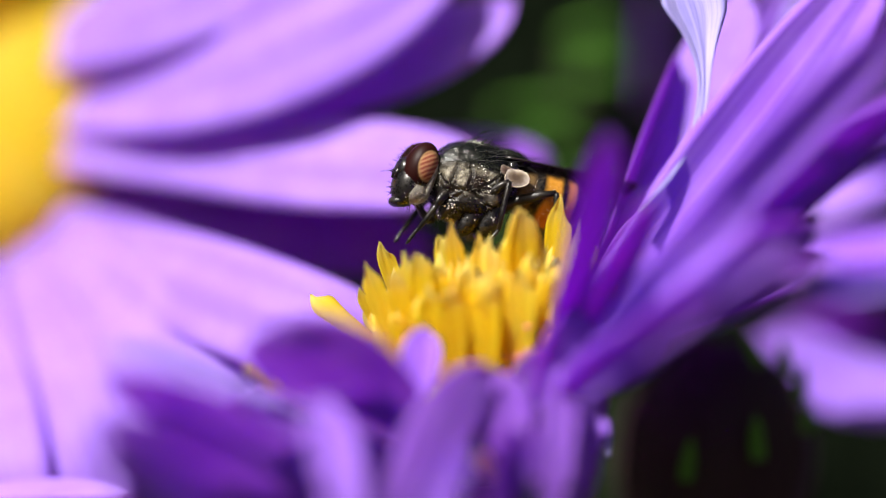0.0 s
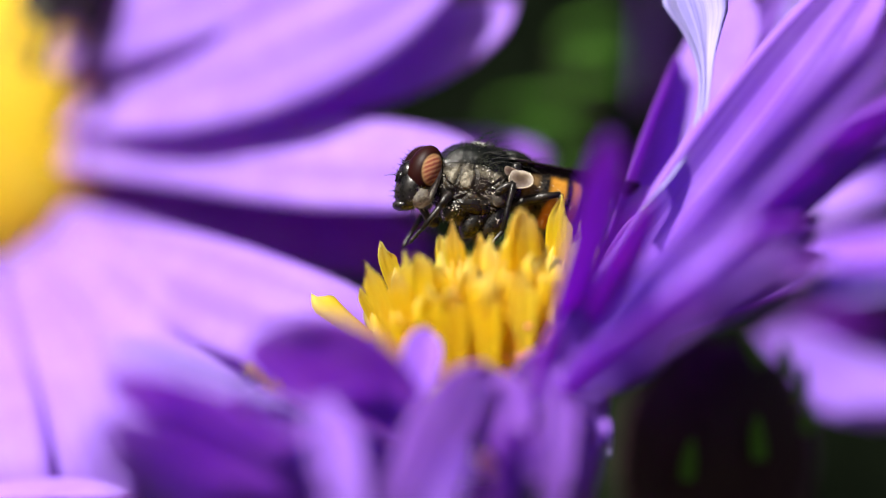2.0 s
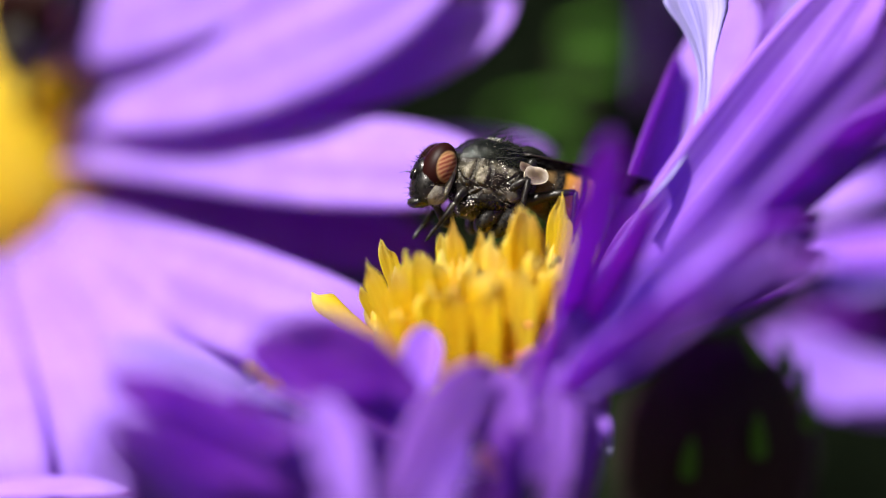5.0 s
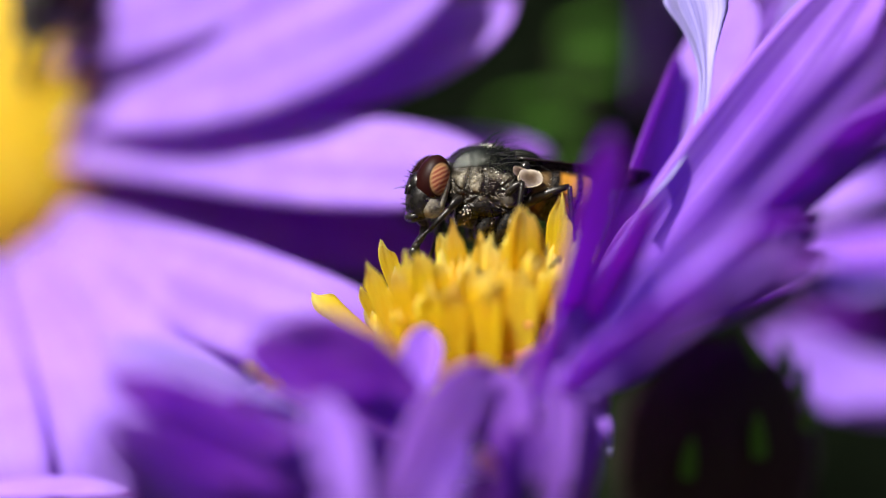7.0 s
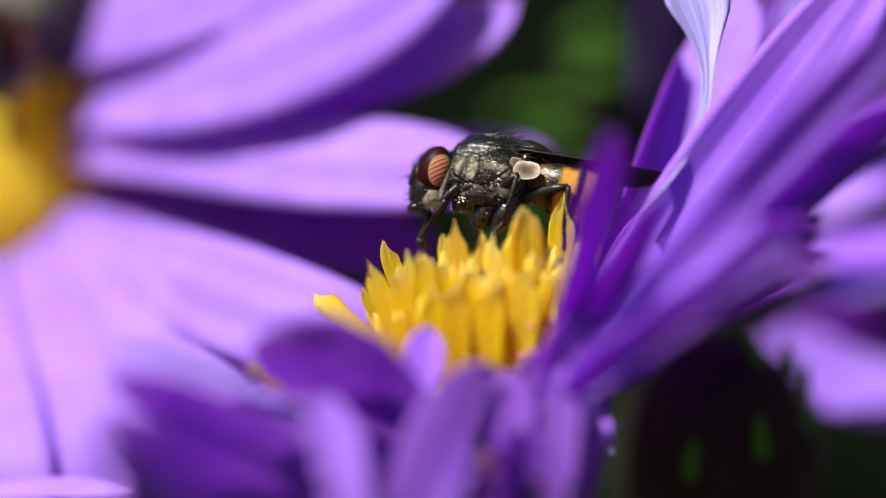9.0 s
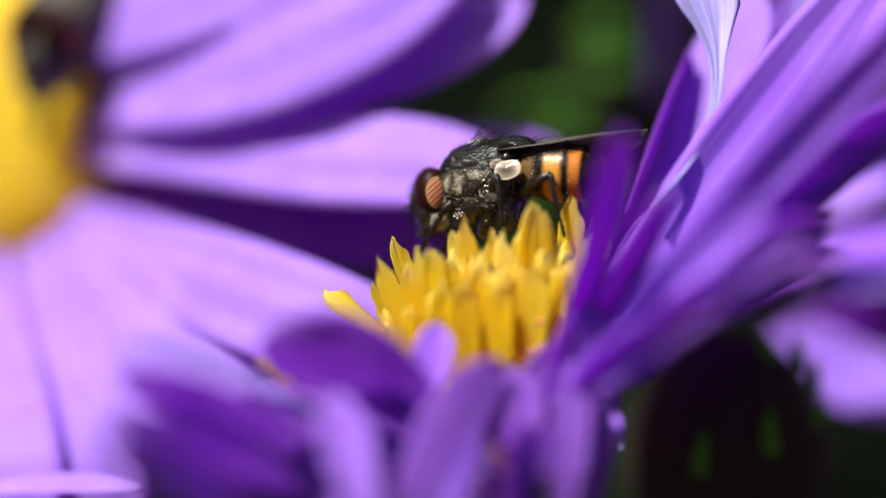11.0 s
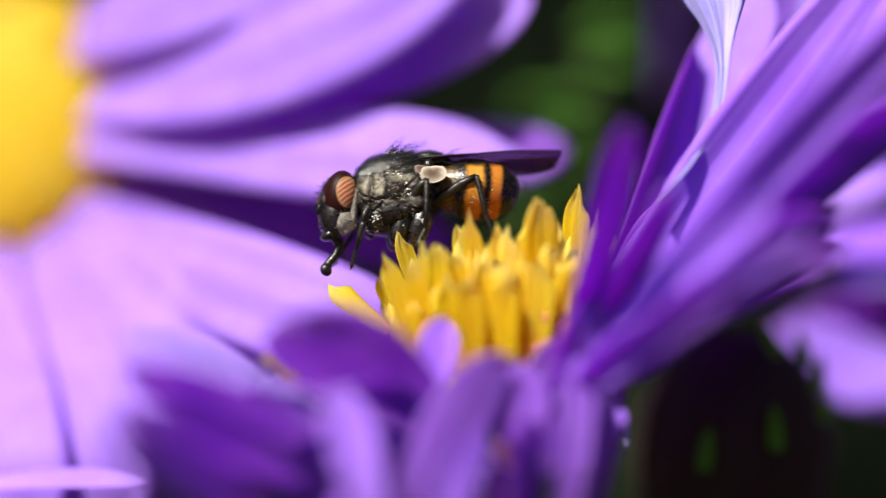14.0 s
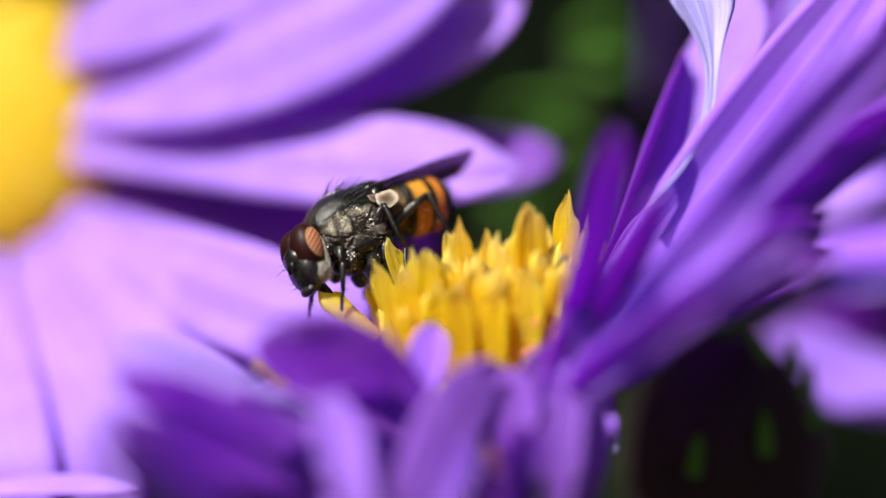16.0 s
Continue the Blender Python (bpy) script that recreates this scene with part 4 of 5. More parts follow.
# ---- the flower beyond ----
SIDE_FLOWER = thing("aster_flower", spot(28.23, 20, -3.21), "pale violet aster partly hidden behind other petals", "flower", "aster flowers")
stem(SIDE_FLOWER, (0.06, 0.07, 0), spot(28.23, 20, -4.29), 1.3)
involucre(SIDE_FLOWER, (28.23, 20, -3.75), 3.0, 4.5, (-0.3, -0.6, 0.8), 3, 10)
petal(SIDE_FLOWER, (27.88, 22, 3.05), (22.56, 20, 4.08), (17.2, 18, 1.3), 2.83, (-0.2, -0.75, 0.6), None, 0.1)
petal(SIDE_FLOWER, (27.15, 20, 0.03), (22.19, 18, 0.03), (16.07, 16, -0.37), 2.52, (-0.2, -0.75, 0.6), None, 0.1, PETAL_FAN)
petal(SIDE_FLOWER, (27.65, 21, -0.52), (22.91, 19, -0.24), (17.52, 17, -2.08), 4.01, (-0.3, -0.7, 0.65), None, 0.1, PETAL_LILAC_SHEEN)
petal(SIDE_FLOWER, (27.08, 18.5, -4.24), (21.03, 17.5, -6.58), (14.63, 17, -3.92), 4.36, (-0.1, -0.8, 0.55), None, 0.1)
petal(SIDE_FLOWER, (27.88, 22, -3.27), (22.94, 22, -3.27), (16.35, 22, -3.27), 4.12, (-0.1, -0.4, -0.8), None, 0.25, PETAL_DEEP)
petal(SIDE_FLOWER, (26.88, 20, 5.69), (23.44, 19, 6.72), (18.36, 19, 5.38), 2.94, (-0.2, -0.6, 0.75), None, 0.1, PETAL_DEEP)
petal(SIDE_FLOWER, (22.69, 30, 11.72), (19.32, 29, 12.21), (15.72, 28, 10.97), 2.76, (-0.1, -0.8, 0.5), None, 0.1, PETAL_LILAC_SHEEN)
petal(SIDE_FLOWER, (30.12, 20, -2.13), (34.17, 20, 0.57), (38.22, 20, 3), 3.27, (0.1, -0.6, 0.75))
petal(SIDE_FLOWER, (30.12, 20, -4.83), (34.44, 20, -6.72), (38.22, 20, -9.69), 3.27, (0.1, -0.6, 0.75))
petal(SIDE_FLOWER, (28.23, 20, -6.45), (27.96, 20, -11.04), (27.42, 20, -15.09), 3.27, (0, -0.8, 0.6))
petal(SIDE_FLOWER, (28.23, 20, 0.57), (28.5, 20, 4.35), (28.77, 20, 8.66), 3.27, (0, -0.6, 0.75))
for k in range(60):
    r, a = 3.6 * math.sqrt((k + 0.5) / 60), k * 2.39996
    q = Vector((-0.2, -0.6, 0.75)).normalized().to_track_quat("Z", "Y").to_matrix()
    f = Vector((28.23, 20, -3.21))
    foot = f + q @ Vector((r * math.cos(a), r * math.sin(a), 0.4))
    floret(SIDE_FLOWER, foot, foot + q @ Vector((0.2 * r * math.cos(a), 0.2 * r * math.sin(a), 2.6)), 0.8, k)

# ---- leaves in the depth ----
leafy_shoot((6.76, 36, 11.35), (0.012, 0.065, 0), (2.6, 2.4, 2.4), "sunlit green aster leaves behind the flowers")
leafy_shoot((7.08, 38, 9.65), (0.013, 0.068, 0), (2.8, 2.4, 2.2), "sunlit green aster leaves behind the flowers")
leafy_shoot((3.32, 46, 7.42), (0.002, 0.08, 0), (2.2, 1.8), "green aster leaves in half shade behind flowers")
leafy_shoot((2.71, 40, 1.76), (0.004, 0.07, 0), (2.4, 2.0), "green aster leaves in half shade behind flowers")

# ---- insects ----
def limb(points, radii, seg=8):
    return joined("limb", [tube([Vector(p) * MM for p in points], [r * MM for r in radii], seg)])


def bristle_pieces(roots, seed, length, spread=0.35, back=0.5, thick=0.022):
    """Fine curved hairs from (place, way out) pairs."""
    rnd = random.Random(seed)
    out = []
    for p, n in roots:
        l = length * rnd.uniform(0.6, 1.25)
        d = (Vector(n) + Vector((rnd.gauss(0, spread) + back, rnd.gauss(0, spread), rnd.gauss(0, spread)))).normalized()
        p = Vector(p)
        q = p + d * l * 0.55
        e = p + d * l + Vector((0.25 * l * (1 if back > 0 else -0.3), 0, -0.08 * l))
        out.append(tube([p * MM, q * MM, e * MM], [thick * MM, thick * 0.7 * MM, thick * 0.12 * MM], 4, False))
    return out


def on_blob(centre, radii, tilt, rnd, test):
    """A random place on a rounded body and its way out."""
    turn = Matrix.Rotation(radians(tilt), 3, "Y")
    while True:
        d = Vector((rnd.gauss(0, 1), rnd.gauss(0, 1), rnd.gauss(0, 1))).normalized()
        if test(d):
            p = Vector(centre) + turn @ Vector((d.x * radii[0], d.y * radii[1], d.z * radii[2]))
            n = turn @ Vector((d.x / radii[0], d.y / radii[1], d.z / radii[2])).normalized()
            return p, n


def eye_piece(side, tilt=14):
    c, r = Vector((-0.38, 0.40 * side, 0.26)), (0.68, 0.66, 1.04)
    v, f, u = blob(c, r, tilt, 64, 44)
    uv = []
    for p in v:
        d = (p / MM - c)
        d = Vector((d.x / r[0], d.y / r[1], d.z / r[2])).normalized()
        # oval of the painted reflection, on the outer side only
        rho = math.hypot((d.x - 0.24) / 0.70, (d.z - 0.02) / 0.62)
        uv.append((0.5, max(0.0, min(1.0, 0.62 + 0.38 * (1 - rho))) if d.y * side > 0.05 else 0.0))
    return joined("eye", [(v, f, uv)])


def fly(name, label, back, shell):
    """A fly about 8 mm long that looks along -x, with its middle at the origin; its parts hang from an empty."""
    ob = thing(name, (0, 0, 0), label, "fly")
    rnd = random.Random(3)

    def chest(d):
        box = (abs(d.x) ** 2.6 + abs(d.y) ** 2.6 + abs(d.z) ** 2.6) ** (-1 / 2.6)
        return box * (1 - 0.05 * max(0, -d.x) ** 2 + 0.045 * noise.noise(d * 2.6) + 0.03 * noise.noise(d * 6.0))
    tc, tr, tt = (-0.05, 0, -0.20), (1.84, 1.32, 1.58), -10
    part("thorax", joined("thorax", [blob(tc, tr, tt, 48, 36, chest)]), back, ob, "shining black thorax with cream dusted sides")
    part("scutellum", joined("scutellum", [blob((1.55, 0, 1.05), (0.78, 0.80, 0.36), 12)]), back, ob)
    for s in (-1, 1):
        for x0, y0, z0, rx, rz, tilt in ((-0.30, 1.14, -0.22, 0.66, 0.52, -12), (0.60, 1.10, 0.02, 0.36, 0.44, 14), (-1.12, 0.94, -0.30, 0.36, 0.50, 8),
                                         (-0.15, 0.98, -1.02, 0.74, 0.50, 6), (0.72, 1.02, -0.66, 0.38, 0.46, -10)):
            lump = lambda d, x0=x0: (abs(d.x) ** 2.5 + abs(d.y) ** 2.5 + abs(d.z) ** 2.5) ** (-1 / 2.5) * (1 + 0.07 * noise.noise(d * 2.2 + Vector((x0, 0, 0))))
            part("side_plate", joined("side_plate", [blob((x0, y0 * s, z0), (rx, 0.28, rz), tilt, 24, 18, lump)]), back, ob)
        for x0, z0, r in ((1.30, 0.62, 0.22), (0.95, -0.20, 0.17), (1.22, -0.30, 0.20)):
            part("side_knob", joined("side_knob", [blob((x0, 1.08 * s, z0), (r, r * 0.8, r * 1.1), 10, 16, 12)]), shell, ob)
    part("belly", joined("belly", [blob((0.0, 0, -1.28), (1.42, 0.92, 0.74), -6)]), shell, ob)
    for x0, z0, rx in ((-0.90, -1.30, 0.36), (0.10, -1.62, 0.46), (0.85, -1.62, 0.50)):
        for s in (-1, 1):
            part("hip", joined("hip", [blob((x0, 0.58 * s, z0), (rx, 0.52, 0.72 if x0 < -0.5 else 0.95), 24, 20, 14)]), shell, ob)
    part("neck", joined("neck", [blob((-1.70, 0, -0.25), (0.55, 0.50, 0.75), 0)]), shell, ob)

    # abdomen with its rings
    def rings(d):
        return 1.0 + 0.012 * math.sin(d.x * 17) - 0.14 * max(0, d.x) ** 3
    part("abdomen", joined("abdomen", [blob((3.25, 0, -0.25), (2.05, 1.32, 1.24), 9, 40, 40, rings)]), ABDOMEN if back is THORAX else shell, ob, "abdomen banded orange and black" if back is THORAX else "")
    part("waist", joined("waist", [blob((1.60, 0, -0.20), (0.7, 0.85, 0.75), 0)]), shell, ob)

    # calypters: two hollow ivory lobes under each wing root
    for s in (-1, 1):
        for c, rx, rz, tilt, skin in (((1.36, 0.26), 0.53, 0.45, 24, MEMBRANE), ((1.02, 0.46), 0.40, 0.26, 24, MEMBRANE_BROWN)):
            turn = Matrix.Rotation(radians(tilt), 3, "Y")
            verts, faces, uvs, edge = [], [], [], []
            for face in (0, 1):
                for j in range(9):
                    r = j / 8
                    for i in range(24):
                        a = 2 * math.pi * i / 24
                        w = 1 - 0.30 * max(0, -math.cos(a + 0.5)) + 0.10 * math.sin(a * 2 + 0.6) + 0.05 * math.sin(a * 3)
                        lean = 0.14 * math.sin(a) * r
                        y = (1.42 if skin is MEMBRANE else 1.30) + 0.07 * (1 - r * r) - lean + 0.07 * math.sin(2 * a + 1) * r * r - 0.02 * face
                        p = turn @ Vector((rx * r * w * math.cos(a), 0, rz * r * w * math.sin(a)))
                        p = (p + Vector((c[0], y * s, c[1]))) * MM
                        verts.append(p)
                        uvs.append((i / 24, r))
                        if face == 0 and j == 8 and math.cos(a + 0.7) > -0.35:
                            edge.append(p)
            for j in range(8):
                for i in range(24):
                    k = (i + 1) % 24
                    q = (j * 24 + i, (j + 1) * 24 + i, (j + 1) * 24 + k, j * 24 + k)
                    faces += [q, tuple(216 + t for t in reversed(q))]
            lobe = part("calypter", joined("calypter", [(verts, faces, uvs)]), skin, ob, "ivory translucent wing lobe with a pale rim")
            if skin is MEMBRANE:
                cut = max(range(len(edge)), key=lambda i: (edge[i] - edge[i - 1]).length)
                edge = edge[cut:] + edge[:cut]
                part("rim", joined("rim", [tube(edge, [0.028 * MM] * len(edge), 7)]), CALYPTER, lobe)

    # wings: blades with veins, held back flat over the abdomen
    for s in (-1, 1):
        root, tip = Vector((0.95, 0.95 * s, 0.98)), Vector((6.75, 0.62 * s, 1.06 - 0.03 * s))
        along = (tip - root)
        d = along.normalized()
        verts, faces, uvs = [], [], []

        def blade(v, u, s=s, root=root, along=along):
            across = Vector((0, -0.9 * s, -0.02 - 1.15 * max(0.0, v - 0.42) ** 0.8)).normalized()
            lead = 0.16 * math.sin(math.pi * min(1, v) ** 0.7)
            trail = 1.40 * (0.12 + 0.88 * math.sin(math.pi / 2 * min(1.0, v / 0.45))) * (1 - max(0.0, (v - 0.45) / 0.55) ** 2) ** 0.55
            lead *= (1 - v ** 9)
            off = -lead + (lead + trail) * u
            p = root + along * v + across * off
            p.z += 0.05 * math.sin(u * 9 + v * 3) * u - 0.16 * u * u
            return p
        for face in (0, 1):
            for j in range(25):
                for i in range(9):
                    p = blade(j / 24, i / 8)
                    verts.append((p - Vector((0, 0, 0.02 * face))) * MM)
                    uvs.append((i / 8, j / 24))
        for j in range(24):
            for i in range(8):
                q = (j * 9 + i, j * 9 + i + 1, j * 9 + i + 10, j * 9 + i + 9)
                faces.append(q)
                faces.append(tuple(225 + t for t in reversed(q)))
        wing = part("wing", joined("wing", [(verts, faces, uvs)]), WING, ob, "smoky dark translucent wing")
        for u0, u1, v1 in ((0.0, 0.0, 0.97), (0.10, 0.10, 0.96), (0.18, 0.26, 0.97), (0.22, 0.45, 0.95), (0.28, 0.70, 0.85), (0.35, 0.95, 0.62)):
            pts = [(blade(v1 * k / 14, u0 + (u1 - u0) * k / 14) + Vector((0, 0, 0.004))) * MM for k in range(15)]
            part("vein", joined("vein", [tube(pts, [(0.036 - 0.0018 * k) * MM * (1.3 if u0 == 0 else 0.7) for k in range(15)], 5)]), VEIN, wing)

    # head, hung at the neck so that it can turn
    head = part("head", joined("head", [blob((-0.42, 0, -0.02), (0.72, 0.98, 1.00), 10, 28, 20, lambda d: 1 - 0.12 * max(0, d.z) ** 2), blob((-0.70, 0, -0.45), (0.60, 0.86, 0.98), 8), blob((-0.98, 0, -1.22), (0.36, 0.46, 0.24), -14), blob((-1.02, 0, 0.12), (0.26, 0.52, 0.46), 10)]), shell, ob, "black head with a shining face")
    head.location = Vector((-1.92, 0, -0.10)) * MM
    for s in (-1, 1):
        part("eye", eye_piece(s), EYES, head, "dark red striped compound eye with a painted pale reflection")
        part("cheek", joined("cheek", [blob((-0.44, 0.46 * s, -0.70), (0.56, 0.42, 0.56), 25), blob((0.02, 0.52 * s, -0.15), (0.22, 0.40, 0.95), 10)]), CHEEK, head, "silvery haired cheek")
        ant = [tube([Vector(p) * MM for p in ((-1.06, 0.14 * s, 0.05), (-1.24, 0.17 * s, -0.02), (-1.28, 0.20 * s, -0.34))], [0.07 * MM, 0.09 * MM, 0.07 * MM], 8),
               tube([Vector(p) * MM for p in ((-1.25, 0.19 * s, -0.12), (-1.45, 0.30 * s, -0.05), (-1.75, 0.42 * s, -0.16))], [0.022 * MM, 0.016 * MM, 0.006 * MM], 5)]
        part("antenna", joined("antenna", ant), shell, head)
    roots = [on_blob((-0.42, 0, -0.02), (0.78, 1.05, 1.05), 10, rnd, lambda d: d.x < 0.2 and d.z > -0.2 and abs(d.y) < 0.5) for _ in range(60)]
    roots += [on_blob((-0.78, 0, -0.78), (0.52, 0.62, 0.62), -25, rnd, lambda d: d.x < 0.3) for _ in range(40)]
    part("head_bristles", joined("head_bristles", bristle_pieces(roots, 5, 0.28, 0.3, -0.4, 0.016)), BRISTLE, head, kind="stuff")
    roots = [on_blob((-0.44, 0.46 * s, -0.70), (0.56, 0.42, 0.56), 25, rnd, lambda d: d.z < 0.5) for s in (-1, 1) for _ in range(260)]
    part("cheek_hair", joined("cheek_hair", bristle_pieces(roots, 6, 0.13, 0.35, 0.15, 0.007)), HAIR, head, kind="stuff")
    snout = part("proboscis", joined("proboscis", [
        tube([Vector(p) * MM for p in ((0.05, 0, 0.30), (0.12, 0, -0.05), (0.30, 0, -0.30), (0.34, 0, -0.48))], [0.20 * MM, 0.19 * MM, 0.18 * MM, 0.16 * MM], 10),
        tube([Vector(p) * MM for p in ((0.34, 0, -0.36), (0.18, 0, -0.75), (-0.12, 0, -1.10), (-0.20, 0, -1.30))], [0.19 * MM, 0.15 * MM, 0.16 * MM, 0.20 * MM], 10),
        blob((-0.22, 0, -1.38), (0.23, 0.21, 0.27), -20, 16, 12)]), LEG, head, "jointed black proboscis")

    # hairs of the body
    roots = [on_blob(tc, tr, tt, rnd, lambda d: d.z > 0.15) for _ in range(480)]
    part("back_hair", joined("back_hair", bristle_pieces(roots, 7, 0.27, 0.3, 0.4, 0.009)), BRISTLE, ob, kind="stuff")
    roots = [on_blob(tc, (1.85, 1.33, 1.59), tt, rnd, lambda d: d.z > 0.1) for _ in range(260)]
    part("back_down", joined("back_down", bristle_pieces(roots, 14, 0.14, 0.4, 0.4, 0.011)), HAIR, ob, kind="stuff")
    roots = [on_blob(tc, (1.86, 1.34, 1.60), tt, rnd, lambda d: d.z > 0.35 and d.x > -0.1) for _ in range(90)] + [on_blob((1.62, 0, 0.98), (0.72, 0.74, 0.34), 8, rnd, lambda d: d.x > 0.1) for _ in range(16)]
    part("back_bristles", joined("back_bristles", bristle_pieces(roots, 8, 0.78, 0.25, 1.0, 0.021)), BRISTLE, ob, kind="stuff")
    roots = [on_blob(tc, (1.86, 1.34, 1.60), tt, rnd, lambda d: d.z < 0.2 and abs(d.y) > 0.3) for _ in range(620)]
    part("side_hair", joined("side_hair", bristle_pieces(roots, 9, 0.22, 0.4, 0.25, 0.009)), HAIR, ob, kind="stuff")
    roots = [on_blob((3.30, 0, -0.30), (2.0, 1.2, 1.1), 9, rnd, lambda d: d.x > -0.3) for _ in range(420)] 
    part("abdomen_hair", joined("abdomen_hair", bristle_pieces(roots, 10, 0.22, 0.25, 0.7, 0.009)), BRISTLE, ob, kind="stuff")

    # pollen caught on the hairs; the white grains also stand in for glints
    grains = []
    for k in range(2100):
        where = k % 6
        if where < 2:
            p, n = on_blob(tc, (1.87, 1.37, 1.63), tt, rnd, (lambda d: d.z > 0.1) if where == 0 else (lambda d: d.z < 0.5))
        elif where == 2:
            p, n = on_blob((3.22, 0, -0.25), (1.96, 1.29, 1.21), 9, rnd, lambda d: d.x < 0.35)
        elif where == 3:
            p, n = on_blob((-2.5, 0, -0.75), (0.50, 0.62, 0.85), 6, rnd, lambda d: d.x < 0.6)
        elif where == 4:
            p, n = on_blob(rnd.choice(((-0.90, 0, -1.30), (0.10, 0, -1.62), (0.85, 0, -1.62))), (0.50, 1.10, 0.90), 24, rnd, lambda d: abs(d.y) > 0.5)
        else:
            p, n = on_blob(tc, (1.88, 1.37, 1.64), tt, rnd, lambda d: d.z > 0.0 and d.x > 0.0)
        g = rnd.uniform(0.015, 0.028) * (1.6 if k % 7 == 0 else 1.0)
        grains.append(blob(p, (g, g, g), 0, 6, 4))
    part("pollen_and_glints", joined("pollen_and_glints", grains), POLLEN_GLINT, ob, kind="stuff")

    # legs: each hangs at its hip; thigh, shin and jointed foot
    legs = {}
    plan = {"front": ((-1.05, 0.60, -0.80), (-0.50, 0.60, -0.70), (-1.00, 0.38, -1.72), (-1.30, 0.22, -2.30)),
            "middle": ((0.35, 0.75, -0.95), (0.75, 0.85, 0.95), (0.62, 1.05, -1.05), (0.20, 1.10, -1.80)),
            "hind": ((1.40, 0.60, -0.95), (1.75, 0.98, 0.85), (1.90, 1.08, -0.80), (2.05, 1.12, -1.60))}
    for which, (hip, knee, ankle, toe) in plan.items():
        for s in (-1, 1):
            knee_, ankle_, toe_ = (Vector((x, y * s, z)) for x, y, z in (knee, ankle, toe))
            zero = Vector((0, 0, 0))
            bow = Vector((0, 0.06 * s, 0.10))
            leg = part("leg", limb([Vector((0, -0.12 * s, 0.15)), zero, knee_ * 0.3 + bow, knee_ * 0.65 + bow, knee_], [0.24, 0.26, 0.22, 0.17, 0.11] if which == "hind" else [0.28, 0.30, 0.24, 0.18, 0.11]), LEG, ob, "thin black leg")
            leg.location = Vector((hip[0], hip[1] * s, hip[2])) * MM
            part("shin", limb([knee_, knee_.lerp(ankle_, 0.1) + bow * 0.3, knee_.lerp(ankle_, 0.6), ankle_], [0.105, 0.115, 0.105, 0.085]), LEG, leg)
            pts, rad = [], []
            for k in range(11):
                pts.append(ankle_.lerp(toe_, k / 10) + Vector((0, 0, 0.05 * math.sin(k / 10 * 3.1))))
                rad.append(0.085 if k % 2 else 0.06)
            part("foot", limb(pts + [toe_ + (toe_ - ankle_).normalized() * 0.12], rad + [0.02], 7), LEG, leg)
            roots = []
            for k in range(120):
                p = knee_.lerp(ankle_, rnd.random()) if k % 3 else ankle_.lerp(toe_, rnd.random())
                roots.append((p, Vector((rnd.gauss(0, 1), rnd.gauss(0, 1), rnd.gauss(0, 0.4))).normalized()))
            part("leg_bristles", joined("leg_bristles", bristle_pieces(roots, 12, 0.20, 0.2, 0.05, 0.013)), BRISTLE, leg, kind="stuff")
            legs[which, s] = leg
    return ob, head, snout, legs


FLY, HEAD, SNOUT, LEGS = fly("striped_fly", "small black fly with orange-banded abdomen feeding on the florets", THORAX, SHELL)
FLY_2, HEAD_2, SNOUT_2, LEGS_2 = fly("grey_fly", "grey dusted fly on the yellow flower centre", GREY, GREY)


FLY_2.scale = (1.65, 1.65, 1.65)


